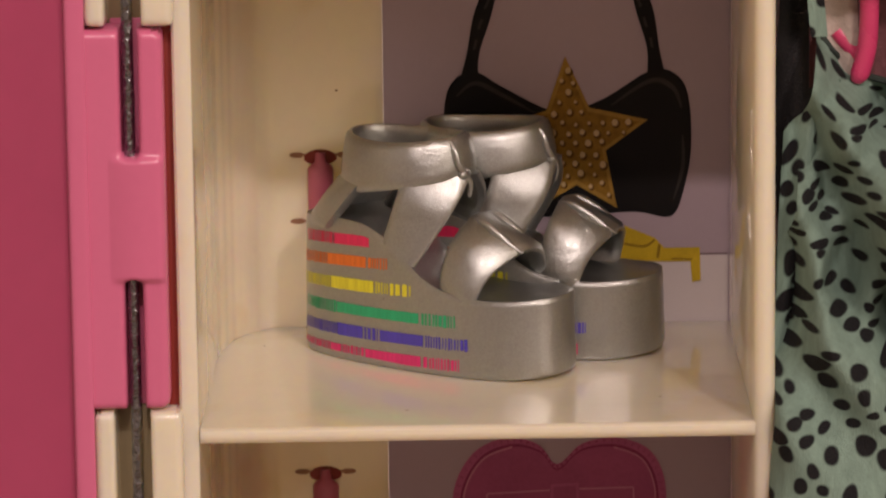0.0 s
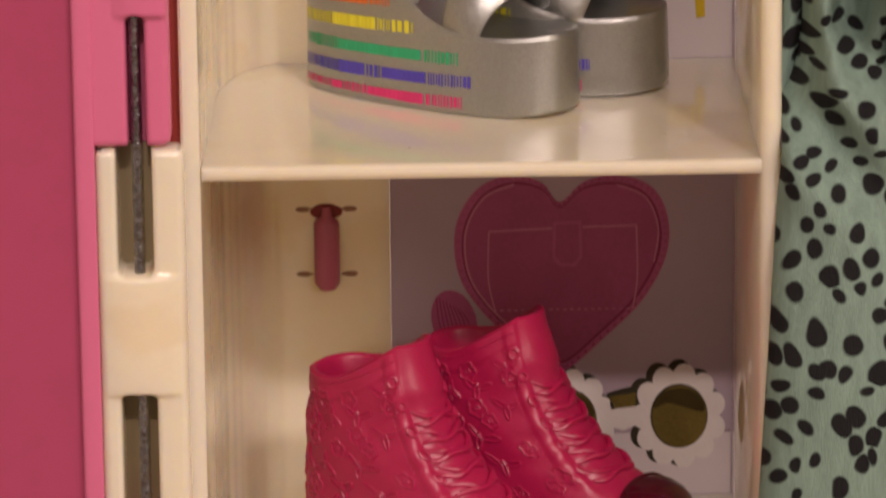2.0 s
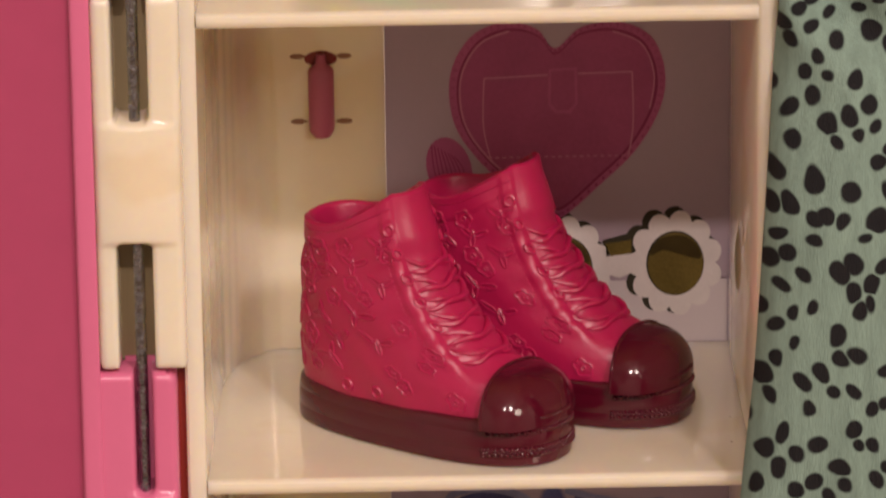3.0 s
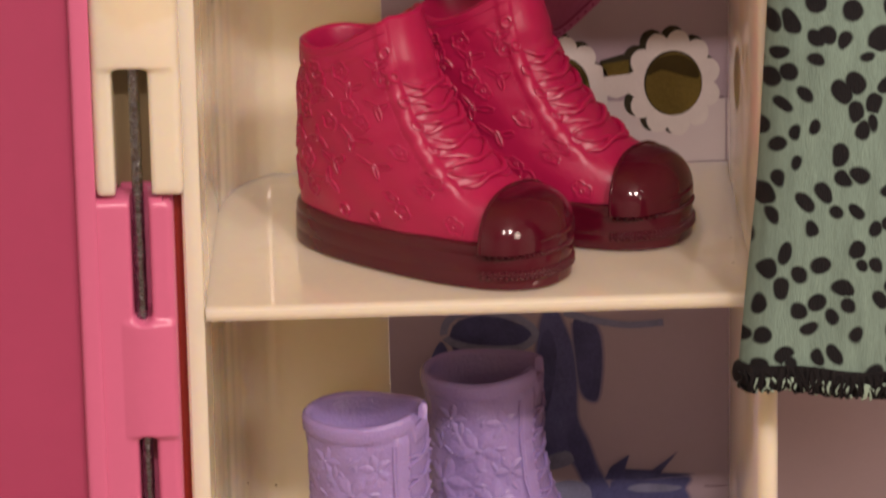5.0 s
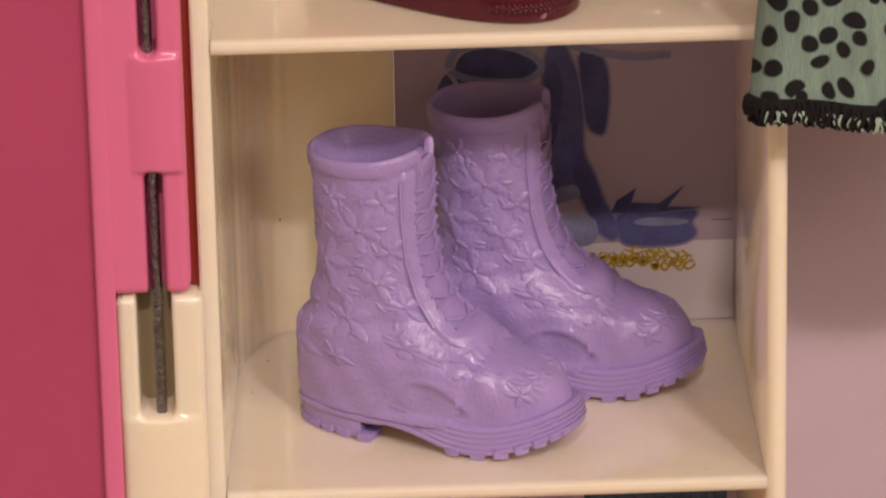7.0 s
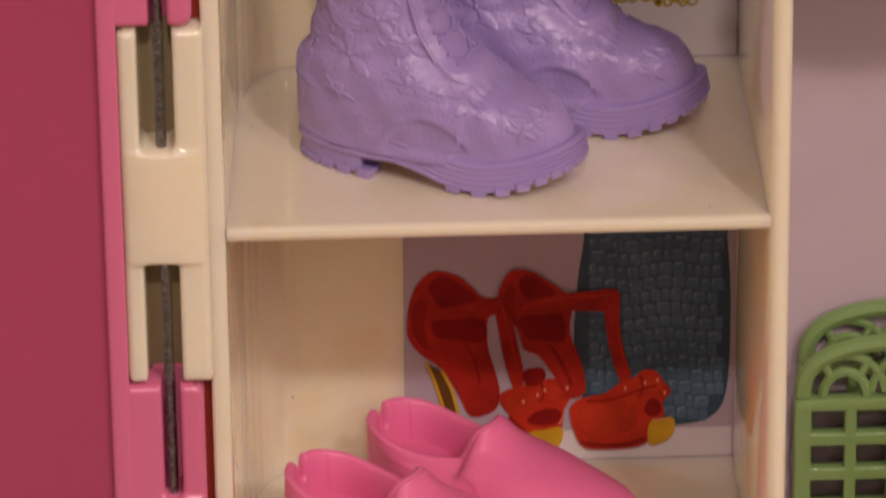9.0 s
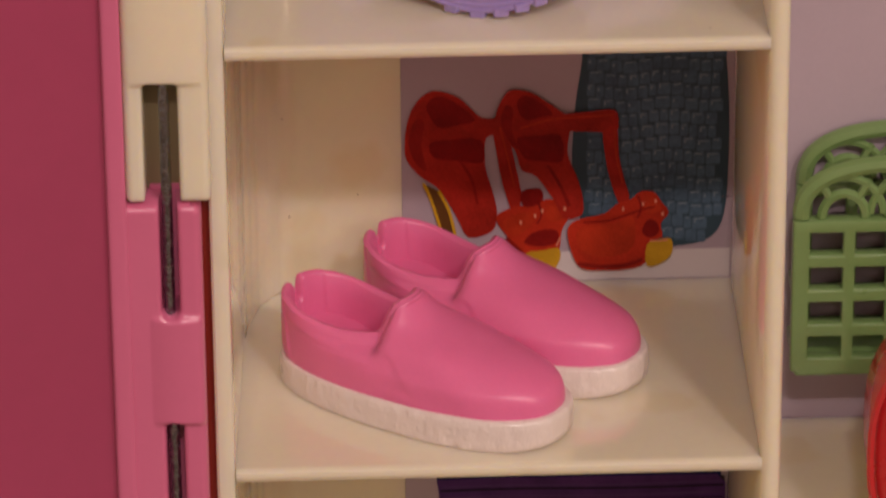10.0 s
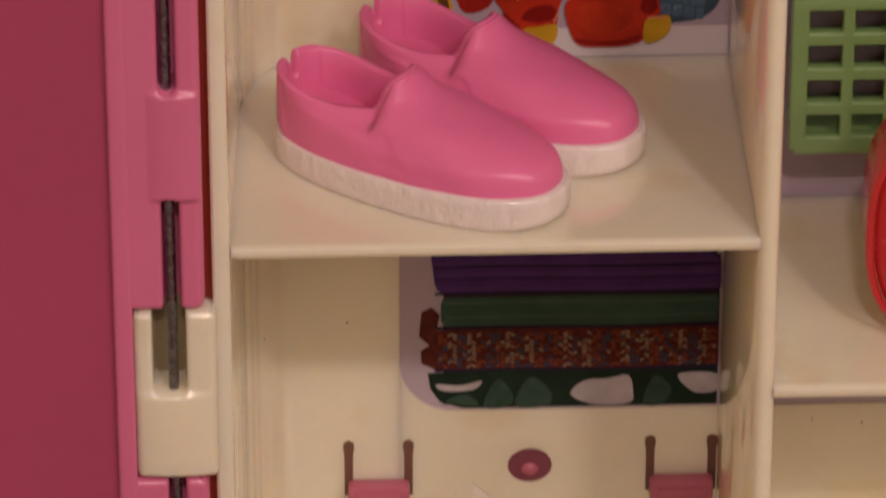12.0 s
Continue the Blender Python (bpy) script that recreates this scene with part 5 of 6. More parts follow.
    printed("red_sandal_fold", 9.7, WINE, stroke([(30.0, 99.6), (31.8, 97.6), (33.0, 96.2)], 0.45), stroke([(33.6, 103.8), (33.9, 102.4), (33.4, 101.2)], 0.25))
    printed("red_sandal_edge", 14.8, ORANGE, stroke([(31.6, 113.2), (35.0, 114.2), (39.4, 114.5), (41.8, 114.6)], 0.22), stroke([(42.0, 112.8), (42.2, 109.6), (42.9, 106.2)], 0.2), stroke([(29.3, 113.4), (30.0, 110.4), (30.9, 106.0)], 0.2))
    GLINT = ink("red_glint", (0.72, 0.26, 0.16))
    printed("red_glint", 18, GLINT, *[oval(x, z, 0.16, 0.28, 8) for x, z in ((33.2, 102.4), (34.0, 103.0), (36.5, 103.2), (45.2, 103.6), (46.6, 103.9), (43.0, 103.0), (31.6, 101.6), (47.4, 102.3))], stroke([(35.6, 98.6), (36.0, 99.6)], 0.2), stroke([(46.0, 98.95), (48.0, 99.0)], 0.2))
    # folded clothes
    PUR, GRN, MIX, FLO = ink("purple_cloth", (0.085, 0.03, 0.16), 0.6, 0.35, 300), ink("green_cloth", (0.045, 0.09, 0.068), 0.6, 0.35, 300), ink("rust_cloth", (0.10, 0.02, 0.015), 0.6, 0.5, 700), ink("leaf_cloth", (0.012, 0.025, 0.015), 0.6, 0.4, 300)
    printed("cloth_shade", 1.4, ink("cloth_shade", (0.03, 0.022, 0.03)), rect(23.4, 54.9, 49.0, 68.4))
    printed("navy_cloth", 2, ink("navy_cloth", (0.015, 0.02, 0.10)), rect(22, 54.5, 68.2, 72))
    printed("folded_purple_cloth", 3, PUR, [(22.0, 68.6), (30, 68.8), (38, 68.7), (54.0, 68.6), (55.0, 67.5), (55.0, 63.9), (48, 63.5), (40, 63.7), (23.2, 63.6), (22.4, 65), (22.2, 67)])
    printed("folded_green_cloth", 3, GRN, [(23.4, 63.2), (38, 63.3), (54.6, 63.1), (54.9, 62), (54.7, 59.6), (45, 59.3), (23.6, 59.4), (23.1, 60.2), (23.1, 62.4)])
    printed("folded_woven_cloth", 3, MIX, [(22.6, 59.0), (38, 59.1), (54.9, 59.0), (54.95, 54.0), (44, 53.6), (30, 53.9), (22.6, 53.7), (20.9, 54.6), (20.8, 56.2), (21.8, 57.0), (20.6, 58.2), (20.9, 61.4), (22.0, 62.0), (23.0, 61.0)])
    FOLD_P, FOLD_D, FOLD_G = ink("purple_fold", (0.105, 0.045, 0.185)), ink("dark_fold", (0.02, 0.012, 0.04)), ink("green_fold", (0.075, 0.125, 0.095))
    printed("cloth_fold", 3.6, FOLD_P, *[stroke([(22.6, z), (30, z + 0.15), (42, z - 0.1), (54.6, z + 0.1)], w) for z, w in ((67.6, 0.22), (66.2, 0.3), (64.3, 0.25))])
    printed("cloth_fold", 3.7, FOLD_D, *[stroke([(22.4, z), (31, z + 0.1), (44, z - 0.12), (54.8, z)], w) for z, w in ((67.2, 0.3), (65.6, 0.16), (63.75, 0.3), (59.25, 0.34), (53.6, 0.34))])
    printed("cloth_fold", 3.6, FOLD_G, *[stroke([(23.6, z), (33, z + 0.1), (45, z - 0.1), (54.5, z)], w) for z, w in ((62.5, 0.3), (60.6, 0.22))])
    thr = {c: [] for c in ((0.30, 0.21, 0.14), (0.05, 0.06, 0.10), (0.24, 0.06, 0.03))}
    tan, navy, rust = thr
    for i in range(58):
        x = 22.8 + 0.55 * i
        lead = (rust, tan, navy, tan, rust, navy)[(i // 2) % 6]
        for j in range(9):
            z = 54.15 + 0.52 * j + rng.uniform(-0.08, 0.08)
            key = lead if rng.random() < 0.6 else rng.choice((tan, navy, rust))
            if rng.random() < 0.72:
                sg = 0.16 if i % 2 else -0.16
                thr[key].append(stroke([(x, z + sg), (x + 0.5, z - sg)], rng.uniform(0.2, 0.36), 3))
    for k, (c, s) in enumerate(thr.items()):
        printed("woven_thread", 4 + 0.3 * k, ink("thread_%d" % k, c, 0.6), *s)
    printed("folded_floral_cloth", 2, FLO, [(21.6, 53.3), (38, 53.6), (54.9, 53.4), (54.9, 48.5), (40, 48.5), (25.6, 48.5), (23.0, 49.4), (21.9, 51.2)])
    printed("white_petal", 4, ink("petal", (0.44, 0.39, 0.40), var=0.25), curve_pts([(38.0, 50.2), (39.6, 52.0), (42.2, 52.2), (44.6, 52.6), (45.2, 50.6), (44.8, 48.9), (40.6, 48.8)], 30, True), curve_pts([(22.6, 51.8), (25.4, 51.6), (27.8, 52.2), (26.8, 51.0), (23.4, 50.9)], 20, True), curve_pts([(50.4, 52.6), (54.8, 52.6), (54.9, 50.4), (52.2, 50.2)], 20, True))
    printed("green_leaf", 4.5, ink("leaf", (0.036, 0.068, 0.048), 0.5, 0.5), curve_pts([(28.0, 48.8), (29.6, 52.4), (31.4, 50.2), (30.8, 48.7)], 20, True), curve_pts([(31.6, 48.8), (33.4, 52.6), (35.8, 50.4), (35.2, 48.7)], 20, True), curve_pts([(46.4, 48.8), (47.6, 52.4), (49.6, 50.8), (48.6, 48.7)], 20, True), curve_pts([(23.6, 49.4), (26.0, 50.4), (27.4, 48.9)], 16, True))


print_pictures()

# ---- pegs, slots and hooks in the back panel ----
# Browns that stand for recess shade, on slots drawn as flat faces.
SLOT = mat("slot_shadow_plastic", (0.16, 0.075, 0.05), 0.6)
PEG_SLOT = mat("peg_slot_brown", (0.30, 0.15, 0.085), 0.6, var=0.25, scale=500)
PEG = mat("peg_pink_plastic", (0.50, 0.125, 0.19), 0.35, var=0.05)


def peg(z_hi, z_lo, x=11.65):
    # fine round-ended slots beside the peg and red hole above, as flat shade-coloured faces
    bm = bmesh.new()
    for z in (z_hi, z_lo):
        for sg in (-1, 1):
            pts = [(x + sg * (2.55 + 0.75 * math.cos(t) - 0.35 * (math.cos(t) < 0)), z + 0.3 * math.sin(t) * (1.0 if math.cos(t) > -0.2 else 0.6)) for t in np.linspace(0, 2 * math.pi, 18, endpoint=False)]
            bm.faces.new([bm.verts.new((a, Y_BACK - 0.03, b)) for a, b in pts])
    part("slot", bm, PEG_SLOT, wardrobe, smooth=False)
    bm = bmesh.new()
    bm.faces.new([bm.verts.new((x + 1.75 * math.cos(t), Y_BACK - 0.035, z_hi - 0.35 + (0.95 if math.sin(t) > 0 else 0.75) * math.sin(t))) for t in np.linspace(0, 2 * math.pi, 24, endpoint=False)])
    part("peg_hole", bm, GAP_RED, wardrobe, "flat dark red shade of the hole above a peg", smooth=False)
    bm = bmesh.new()
    rings = []
    for z, r, w in ((z_hi + 0.3, 0.4, 0.5), (z_hi - 0.7, 0.7, 0.6), (z_hi - 1.15, 1.0, 1.2), (z_hi - 1.5, 1.1, 1.38), (z_hi - 3, 1.2, 1.38), (z_lo, 1.2, 1.38), (z_lo - 0.9, 1.1, 1.34), (z_lo - 1.6, 0.8, 0.85), (z_lo - 1.72, 0.4, 0.5)):
        rings.append([(x + w * math.cos(t), Y_BACK - 0.4 - r * max(math.sin(t), -0.35), z) for t in np.linspace(0, 2 * math.pi, 18, endpoint=False)])
    r = loft(bm, rings)
    bm.faces.new(r[0]), bm.faces.new(r[-1])
    part("peg", bm, PEG, wardrobe, "dusty pink plastic peg in a slot")


peg(225.0, 217.8)
peg(259.9, 252.7)


def hook(x0, x1):
    # slots as flat dark faces in the colour of their shade
    bm = bmesh.new()
    for x in (x0, x1 - 0.9):
        pts = [(x - 0.2, 43.6), (x - 0.1, 44.2), (x + 0.45, 44.5), (x + 1.0, 44.2), (x + 1.1, 43.6), (x + 0.95, 42.4), (x + 0.95, 37.0), (x - 0.05, 37.0), (x - 0.05, 42.4)]
        bm.faces.new([bm.verts.new((a, Y_BACK - 0.03, b)) for a, b in pts])
    part("slot", bm, SLOT, wardrobe, smooth=False)
    bm = bmesh.new()
    box(bm, x0 + 0.35, x1 - 0.35, Y_BACK - 2.2, Y_BACK - 0.06, 36.6, 39.4, r=0.5)
    box(bm, x0 + 1.2, x1 - 1.2, Y_BACK - 2.6, Y_BACK - 2.0, 37.3, 38.6, r=0.3)
    part("hook", bm, PEG, wardrobe, "dusty pink plastic hook")


hook(12.0, 19.8)
hook(46.9, 55.0 - 0.05)
bm = bmesh.new()
flat_ring = [(33.4 + 2.55 * math.cos(t), Y_BACK - 0.03, 40.7 + 2.25 * math.sin(t)) for t in np.linspace(0, 2 * math.pi, 32, endpoint=False)]
bm.faces.new([bm.verts.new(p) for p in flat_ring])
part("hole", bm, mat("hole_plum", (0.20, 0.045, 0.075), 0.4), wardrobe, smooth=False)
bm = bmesh.new()
blob(bm, (33.4, Y_BACK - 0.1, 40.2), (1.0, 0, 0), (0, 0, 0.9), (0, 0.5, 0), 14, 6)
part("pin", bm, PEG, wardrobe)

# ---- clothes and bags of the hanging space ----
def spotted():
    m = mat("mint_spotted_cloth", (0.20, 0.295, 0.25), 0.85, var=0.25, scale=350, bump=0.9, bump_scale=3000, spec=0.2, stretch=(2.4, 2.4, 0.4), fine=2600)
    nt = m.node_tree
    b = nt.nodes["Principled BSDF"]
    src = b.inputs["Base Color"].links[0].from_socket
    uv = nt.nodes.new("ShaderNodeUVMap")
    wob = nt.nodes.new("ShaderNodeTexNoise")
    wob.inputs["Scale"].default_value, wob.inputs["Detail"].default_value = 0.13, 0.5
    nt.links.new(uv.outputs[0], wob.inputs["Vector"])
    warp = nt.nodes.new("ShaderNodeVectorMath")
    warp.operation = "MULTIPLY_ADD"
    warp.inputs[1].default_value = (3.2, 3.2, 0)
    nt.links.new(wob.outputs["Color"], warp.inputs[0])
    nt.links.new(uv.outputs[0], warp.inputs[2])
    frill, warp2 = nt.nodes.new("ShaderNodeTexNoise"), nt.nodes.new("ShaderNodeVectorMath")
    frill.inputs["Scale"].default_value, frill.inputs["Detail"].default_value = 0.42, 0.0
    nt.links.new(uv.outputs[0], frill.inputs["Vector"])
    warp2.operation = "MULTIPLY_ADD"
    warp2.inputs[1].default_value = (0.8, 0.8, 0)
    nt.links.new(frill.outputs["Color"], warp2.inputs[0])
    nt.links.new(warp.outputs[0], warp2.inputs[2])
    mp = nt.nodes.new("ShaderNodeMapping")
    mp.inputs["Scale"].default_value = (0.375, 0.32, 1)
    mp.inputs["Rotation"].default_value = (0, 0, 0.5)
    nt.links.new(warp2.outputs[0], mp.inputs["Vector"])
    v = nt.nodes.new("ShaderNodeTexVoronoi")
    v.voronoi_dimensions = "2D"
    v.inputs["Scale"].default_value, v.inputs["Randomness"].default_value = 1.0, 0.7
    nt.links.new(mp.outputs[0], v.inputs["Vector"])
    size = nt.nodes.new("ShaderNodeMapRange")
    size.inputs["To Min"].default_value, size.inputs["To Max"].default_value = 0.21, 0.43
    nt.links.new(v.outputs["Color"], size.inputs["Value"])
    less = nt.nodes.new("ShaderNodeMapRange")
    sub = nt.nodes.new("ShaderNodeMath")
    sub.operation = "SUBTRACT"
    nt.links.new(size.outputs[0], sub.inputs[0])
    nt.links.new(v.outputs["Distance"], sub.inputs[1])
    less.inputs["From Min"].default_value, less.inputs["From Max"].default_value = -0.03, 0.05
    nt.links.new(sub.outputs[0], less.inputs["Value"])
    mx = nt.nodes.new("ShaderNodeMix")
    mx.data_type = "RGBA"
    nt.links.new(less.outputs[0], mx.inputs["Factor"])
    nt.links.new(src, mx.inputs[6])
    mx.inputs[7].default_value = (0.012, 0.012, 0.014, 1)
    nt.links.new(mx.outputs[2], b.inputs["Base Color"])
    return m


CLOTH = spotted()
BLACK_LACE = mat("black_lace", (0.012, 0.011, 0.012), 0.7, var=0.3, scale=900, bump=0.9, bump_scale=3500)
HEM_BLACK = mat("black_thread", (0.012, 0.011, 0.012), 0.9, var=0.3, scale=900, bump=0.4, bump_scale=4000, spec=0.15)
HEM_MINT = mat("mint_thread", (0.34, 0.48, 0.39), 0.8)
HANGER_PINK = mat("hanger_pink", (0.60, 0.05, 0.16), 0.28, coat=0.3)
TAG = mat("pale_knit", (0.50, 0.42, 0.38), 0.9, var=0.2, scale=1200, bump=0.9, bump_scale=3000)


def sheet(name, fn, nu, nv, material, parent, thick=0.25, uv=True, label=""):
    """A draped cloth fn(u, v) -> point, with a back side."""
    bm = bmesh.new()
    lay = bm.loops.layers.uv.new("UVMap")
    g = [[Vector(fn(i / (nu - 1), j / (nv - 1))) for i in range(nu)] for j in range(nv)]
    sv = [0.0]
    for j in range(1, nv):
        sv.append(sv[-1] + (g[j][nu // 2] - g[j - 1][nu // 2]).length)
    V = [[bm.verts.new(p) for p in row] for row in g]
    B = [[bm.verts.new(p + Vector((0, thick, 0))) for p in row] for row in g]
    def face(quad, ids):
        f = bm.faces.new(quad)
        for lp, (i, j) in zip(f.loops, ids):
            lp[lay].uv = (g[j][i].x, sv[j])
    for j in range(nv - 1):
        for i in range(nu - 1):
            ids = [(i, j), (i + 1, j), (i + 1, j + 1), (i, j + 1)]
            face([V[b][a] for a, b in ids], ids)
            ids = ids[::-1]
            face([B[b][a] for a, b in ids], ids)
    for j in range(nv - 1):
        for i in (0, nu - 1):
            ids = [(i, j), (i, j + 1)]
            face([V[j][i], V[j + 1][i], B[j + 1][i], B[j][i]], [(i, j), (i, j + 1), (i, j + 1), (i, j)])
    for i in range(nu - 1):
        for j in (0, nv - 1):
            face([V[j][i], V[j][i + 1], B[j][i + 1], B[j][i]], [(i, j), (i + 1, j), (i + 1, j), (i, j)])
    return part(name, bm, material, parent, label)


LEFT_EDGE = [(184.5, 52.6), (195, 53.6), (205, 54.6), (220, 55.5), (235, 56.5), (250, 57.7), (262, 59.3), (270, 61.0), (276, 62.2), (281, 62.4), (289, 61.4)]
# Right side is out of view, widened to keep side light off the card.
RIGHT_X = 113.0


def neck(x):
    """Upper border of the dress."""
    return float(spline([(59, 288), (60.9, 283.0), (62.0, 279), (63.8, 276.0), (66, 274.0), (72, 272.8), (80, 273.6), (84, 278), (86, 284), (88, 290)], x)[0])


def dress_front(u, v):
    z_hi = 276.0
    z = z_hi - (z_hi - 184.8) * v
    xl = float(spline(LEFT_EDGE, z)[0])
    xr = RIGHT_X - 8 * (1 - v) ** 2
    x = xl + (xr - xl) * u
    if v < 0.12:
        z = z + (neck(x) - z_hi) * (1 - v / 0.12)
    fold = 2.0 * math.sin(u * 18.0 + 2.4 * math.sin(v * 3.0)) * (0.3 + 0.5 * (1 - v)) + 0.8 * math.sin(u * 40 + v * 9 + 1.0) * (1 - 0.8 * v)
    # a lapped diagonal fold, the pinched waist and small gathers under it
    d = (x - 58.5) * 0.845 - (z - 247.0) * 0.535
    lap = 4.0 / (1 + math.exp(max(min(d / 0.35, 40), -40))) * math.exp(-((z - 257) / 13) ** 2)
    d2 = (x - 66.5) * 0.75 + (z - 246.0) * 0.66
    lap2 = 3.6 / (1 + math.exp(max(min(d2 / 0.4, 40), -40))) * math.exp(-((z - 250) / 9) ** 2) * math.exp(-((x - 68) / 5) ** 2)
    drape = 4.6 * math.sin((0.86 * x + 0.5 * z) * 0.62 + 0.6 * math.sin(z * 0.21)) / (1 + math.exp(-(z - 243) / 3.5)) + 1.1 * math.sin((0.8 * x - 0.6 * z) * 1.1) / (1 + math.exp(-(z - 250) / 4))
    waist = 6.5 * math.exp(-((z - 252.0 + 0.35 * (x - 66)) / 4.0) ** 2) * (0.6 + 0.4 * math.sin(x * 1.1))
    bodice = -5.0 * math.exp(-((z - 262.0 + 0.35 * (x - 66)) / 5.0) ** 2)
    hollow = 2.2 * math.exp(-((x - 62.6) / 0.9) ** 2) * math.exp(-((z - 266) / 5.0) ** 2)
    edge = 3.2 * math.exp(-u / 0.021)
    return (x, -6.3 + 13.0 * max(0.0, 1 - v * 1.6) ** 1.3 + (0.5 + 0.6 * max(0.0, 1 - v * 2.2)) * fold + lap + lap2 + drape + waist + bodice + hollow + edge - 1.2 * v, z + 0.35 * math.sin(u * 22) * v)


dress = thing("doll_dress", "mint doll dress with black spots hanging from a pink hanger", "dress")
sheet("dress_front", dress_front, 230, 190, CLOTH, dress)
sheet("dress_side", lambda u, v: (57.3 + 7.0 * u - 0.6 * v + 1.2 * (1 - v) * (1 - u), 8.2 - 2.2 * v + 0.9 * math.sin(u * 9 + v * 7) + 1.2 * u, 268.8 - 34 * v + 5.0 * u * (1 - v)), 26, 50, CLOTH, dress)
sheet("dress_back", lambda u, v: (62 + 26 * u - 2.0 * v, 10 - 6 * v + 0.8 * math.sin(u * 17), 269 - 81 * v), 40, 40, CLOTH, dress)
sheet("strap", lambda u, v: (60.9 + 1.7 * u - 0.9 * v, 5.0 + 1.2 * v, 279 + 11 * v), 6, 14, CLOTH, dress)
# overlocked hem: a thick uneven row of thread loops
bm, bm2 = bmesh.new(), bmesh.new()
rng = random.Random(11)
for k in range(330):
    u = min(max(k / 329 + rng.uniform(-0.001, 0.001), 0.0), 1.0)
    p = Vector(dress_front(u, 1.0))
    sl = rng.uniform(-0.75, 0.75)
    up = rng.uniform(1.1, 2.1)
    low = rng.uniform(-0.85, -0.35)
    loop = [p + Vector((sl - 0.1, -0.45, up)), p + Vector((sl * 0.4, rng.uniform(-0.95, -0.7), 0.9)), p + Vector((rng.uniform(-0.5, 0.5), -0.85, 0.1)), p + Vector((-sl * 0.4, -0.5, low)), p + Vector((sl, 0.4, low))]
    mint = rng.random() < 0.45
    pick = loop[1:4] if mint else loop
    tube(bm2 if mint else bm, [tuple(q) for q in curve_pts(pick, 8)], rng.uniform(0.10, 0.16) if mint else rng.uniform(0.13, 0.22), 5)
part("hem_thread", bm, HEM_BLACK, dress, "black overlocked hem", kind="stuff")
part("hem_thread", bm2, HEM_MINT, dress, "mint threads in the hem", kind="stuff")
bm = bmesh.new()
hem_pts = [Vector(dress_front(u, 0.995)) for u in np.linspace(0, 1, 84)]
ribbon(bm, [p + Vector((0, 0.1, -0.95)) for p in hem_pts], [p + Vector((0, 0.1, 1.45)) for p in hem_pts], 1.2, 120)
part("hem_edge", bm, HEM_BLACK, dress)
bm = bmesh.new()
tube(bm, [Vector(dress_front(u, 0.0)) + Vector((0, -0.1, 0)) for u in np.linspace(0, 1, 70)], 0.35, 6)
part("neck_binding", bm, CLOTH, dress)

hanger = thing("doll_hanger", "glossy pink plastic doll hanger under the dress straps", "hanger")
bm = bmesh.new()
tube(bm, curve_pts([(65.9, 11.0, 273.2), (66.5, 10.8, 274.6), (67.1, 10.7, 277.5), (67.2, 10.6, 283), (66.8, 10.6, 290)], 30), lambda t: 0.55 + 0.45 * min(1.0, t * 6), 12)
tube(bm, curve_pts([(66.6, 12.6, 275.2), (65.2, 12.9, 276.8), (64.2, 13.2, 278.0)], 12), 0.9, 10)
tube(bm, curve_pts([(67.1, 10.6, 284), (76, 11, 284), (88, 11, 279)], 20), 0.95, 10)
part("hanger_bar", bm, HANGER_PINK, hanger)
tag_thing = thing("knit_top", "pale ribbed knit doll top hanging behind the dress", "clothing")
sheet("knit_front", lambda u, v: (62.2 + 3.4 * u + 1.0 * v, 12.4 + 0.4 * math.sin(u * 6), 290 - 19.0 * v + 1.5 * u), 14, 20, TAG, tag_thing)
sheet("knit_back", lambda u, v: (61.5 + 16 * u, 13.9 + 0.4 * math.sin(u * 20), 290 - 18 * v), 30, 16, mat("plum_knit", (0.16, 0.06, 0.07), 0.9, var=0.3, scale=900, bump=0.8, bump_scale=3000), tag_thing)
lace = thing("lace_dress", "black lace doll dress hanging behind the spotted one", "dress")
sheet("lace_front", lambda u, v: (58.2 + 34 * u + 0.4 * math.sin(v * 20) * (1 - u), 15.0 - 5 * v + 1.5 * math.sin(u * 24) + 0.8 * math.sin(v * 8), 290 - 96 * v + 1.2 * math.sin(u * 60)), 70, 40, BLACK_LACE, lace)
sheet("lace_hem", lambda u, v: (58.0 + 34 * u, 9.4 + 1.5 * math.sin(u * 24), 194.5 - 3.0 * v + 0.5 * math.sin(u * 90)), 90, 5, BLACK_LACE, lace)

# green basket with a grid front, hung on the back wall
GREEN = mat("green_plastic", (0.165, 0.27, 0.095), 0.30, var=0.06, scale=200, coat=0.5)
basket = thing("grid_basket", "olive green plastic doll basket with square holes", "basket")


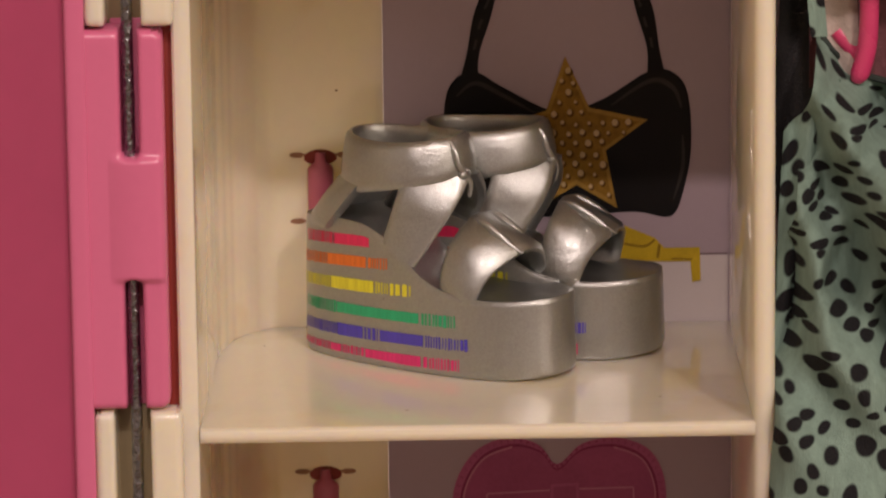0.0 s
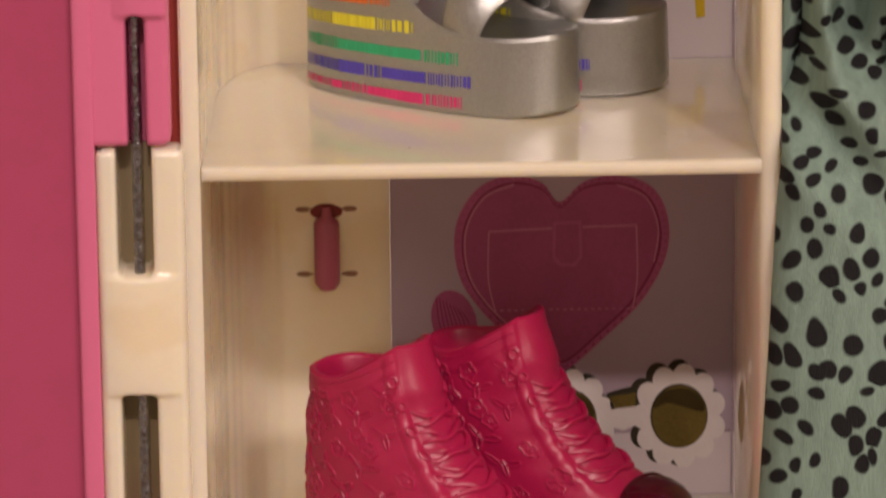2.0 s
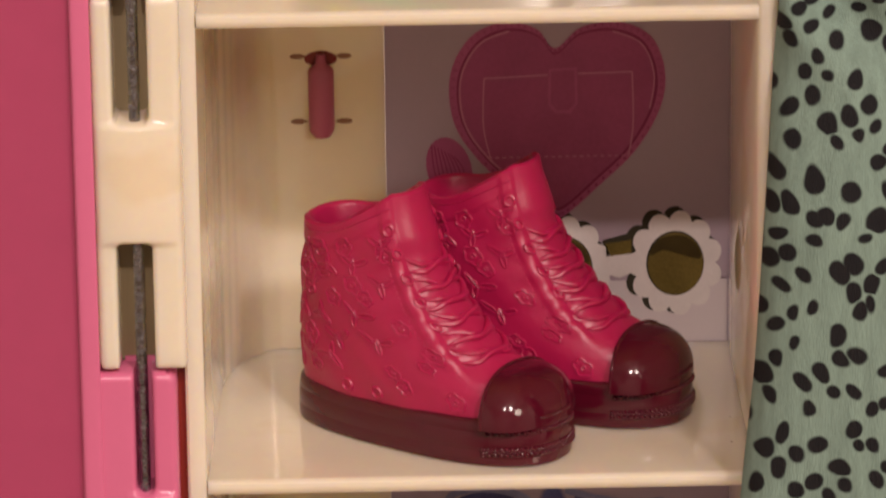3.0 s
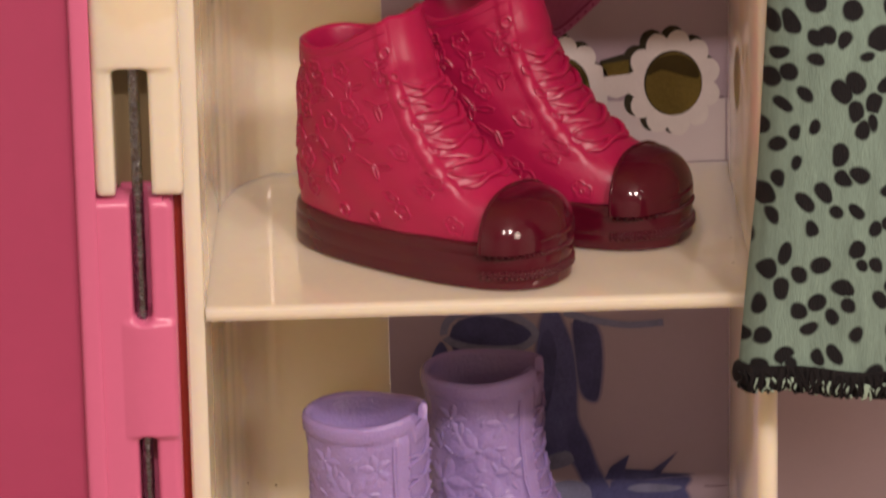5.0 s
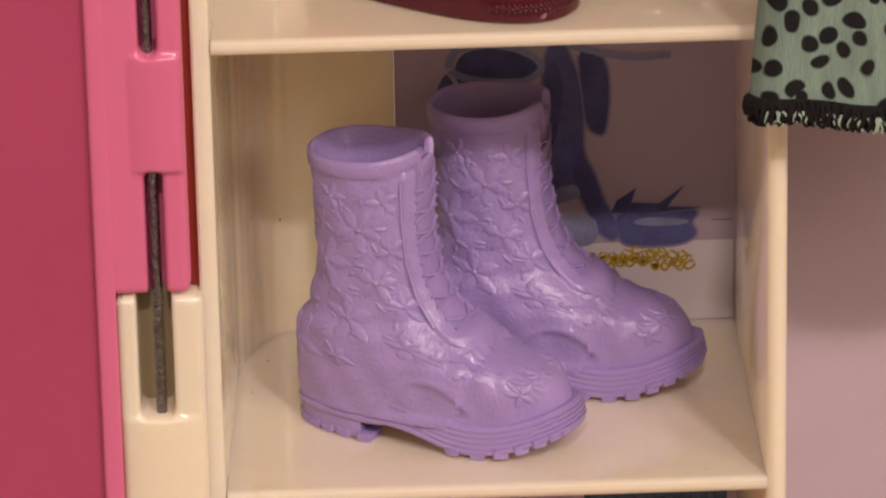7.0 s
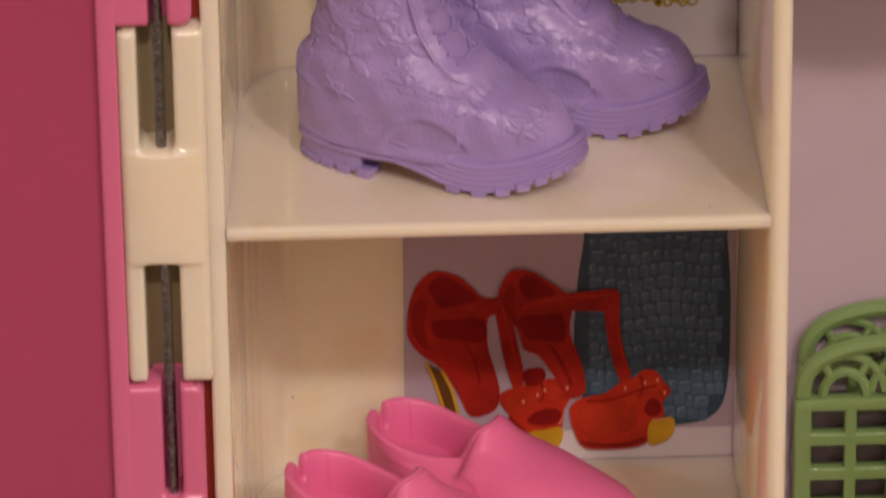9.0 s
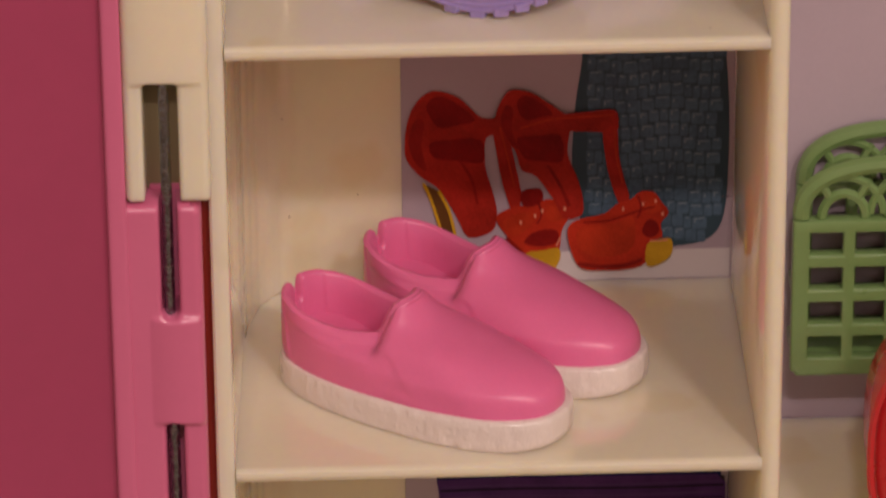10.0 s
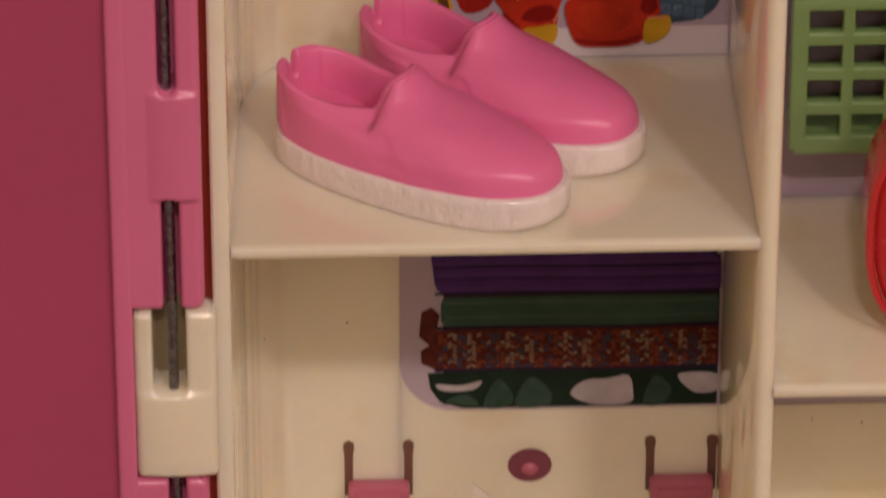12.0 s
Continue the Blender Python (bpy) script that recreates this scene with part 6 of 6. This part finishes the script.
def basket_panel(y0, y1, dx, dz, name):
    bm = bmesh.new()
    x0, z0 = 61.2 + dx, 85.7 + dz
    x1 = x0 + 1.8 + 4.75 * 5 + 0.4
    yc = (y0 + y1) / 2
    # one moulded plate with rows of openings
    xs, zs = [x0, x0 + 0.5, x0 + 1.9], [z0, z0 + 0.5, z0 + 2.2]
    for i in range(1, 5):
        xs += [x0 + 0.85 + 4.75 * i, x0 + 2.15 + 4.75 * i]
    for j in range(1, 5):
        zs += [z0 + 0.6 + 4.3 * j, z0 + 2.1 + 4.3 * j]
    xs += [x1 - 1.9, x1 - 0.5, x1]
    V = {}
    def at(i, j):
        if (i, j) not in V:
            V[i, j] = bm.verts.new((xs[i], y0, zs[j]))
        return V[i, j]
    nx, nz = len(xs), len(zs)
    for i in range(nx - 1):
        for j in range(nz - 1):
            hole = 2 <= i < nx - 3 and i % 2 == 0 and 2 <= j and j % 2 == 0
            corner = i in (0, nx - 2) and j == 0
            if not hole and not corner:
                bm.faces.new((at(i, j), at(i + 1, j), at(i + 1, j + 1), at(i, j + 1)))
    ext = bmesh.ops.extrude_face_region(bm, geom=list(bm.faces))
    bmesh.ops.translate(bm, vec=(0, y1 - y0, 0), verts=[g for g in ext["geom"] if isinstance(g, bmesh.types.BMVert)])
    bmesh.ops.recalc_face_normals(bm, faces=bm.faces)
    sharp = [e for e in bm.edges if len(e.link_faces) == 2 and e.calc_face_angle() > 1.0]
    bmesh.ops.bevel(bm, geom=sharp, offset=0.3, segments=2, profile=0.5, affect="EDGES")
    part(name, bm, GREEN, basket)
    bm = bmesh.new()
    cx, r = (x0 + x1) / 2, (x1 - x0) / 2
    arch = [(cx - (r - 0.95) * spow(math.cos(t), 0.8), yc, z0 + 19.5 + 6.4 * math.sin(t) ** 0.75) for t in np.linspace(0.0, math.pi, 40)]
    tube(bm, arch, 1.0, 8)
    part("arch", bm, GREEN, basket)
    for c in (x0 + 5.6, x0 + 12.9, x0 + 20.2):
        bm = bmesh.new()
        tube(bm, [(c + 2.4 * math.cos(t), yc, z0 + 19.4 + 2.9 * math.sin(t)) for t in np.linspace(0, math.pi, 18)], 0.6, 6)
        tube(bm, [(c + 4.4 * math.cos(t), yc, z0 + 19.4 + 4.9 * math.sin(t)) for t in np.linspace(0.1, math.pi - 0.1, 18)], 0.5, 6)
        for sg in (-1, 1):
            tube(bm, [(c + sg * 1.5, yc, z0 + 21.6), (c + sg * 2.7, yc, z0 + 23.8)], 0.5, 6)
        part("scroll", bm, GREEN, basket)


basket_panel(32.8, 34.6, 0.0, 0.0, "front_panel")
basket_panel(39.3, 40.9, 0.9, 1.2, "rear_panel")
bm = bmesh.new()
box(bm, 62.1, 86.1, 34.4, 39.8, 86.2, 87.4, r=0.3)
part("basket_floor", bm, GREEN, basket)
for x in (61.4, 85.5):
    bm = bmesh.new()
    box(bm, x, x + 1.1, 34.4, 39.8, 87.0, 88.6, r=0.3)
    box(bm, x, x + 1.1, 34.4, 39.8, 94.4, 95.6, r=0.3)
    part("side_bar", bm, GREEN, basket)
bm = bmesh.new()
tube(bm, [(78, 41.4, 107.0), (78, 36.5, 107.0), (78, 34.0, 108.4)], 0.8, 8)
part("basket_peg", bm, PEG, wardrobe)

# red bag on the low shelf
RED_GLOSS = mat("red_gloss_plastic", (0.50, 0.015, 0.02), 0.25, var=0.08, coat=0.4)
red_bag = thing("red_bag", "glossy red plastic doll bag standing on the low shelf", "bag")
bm = bmesh.new()
rings = []
for y, k in ((9.0, 0.86), (9.4, 0.95), (10.5, 1.0), (18, 1.0), (19.2, 0.95), (19.6, 0.86)):
    rings.append([(80.0 + 12.2 * k * spow(math.cos(t), 0.7), y, 88.8 + 13.1 * k * spow(math.sin(t), 0.75)) for t in np.linspace(0, 2 * math.pi, 48, endpoint=False)])
r = loft(bm, rings)
bm.faces.new(r[0]), bm.faces.new(r[-1])
part("bag_body", bm, RED_GLOSS, red_bag)
bm = bmesh.new()
tube(bm, [(80.0 + 12.3 * spow(math.cos(t), 0.7), 9.2, 88.85 + 13.0 * spow(math.sin(t), 0.75)) for t in np.linspace(0, 2 * math.pi, 60, endpoint=False)], 0.45, 6, closed=True)
part("bag_piping", bm, RED_GLOSS, red_bag)


# pale scrap of stiff paper on the wardrobe's floor
PAPER = mat("pale_stiff_paper", (0.72, 0.64, 0.56), 0.5, var=0.06, scale=150)
scrap = thing("paper_scrap", "pale stiff paper scrap with pointed tips standing inside the wardrobe", "paper")
for tip, foot in (((26.3, 45.6), ((25.4, 14.2), (31.5, 14.2), (30.2, 41.8))), ((24.4, 44.6), ((19.4, 14.2), (25.0, 14.2), (24.9, 43.0)))):
    bm = bmesh.new()
    prism(bm, [foot[0], foot[1], foot[2], tip], 29.8, 30.2, "y")
    part("paper_tip", bm, PAPER, scrap, smooth=False)
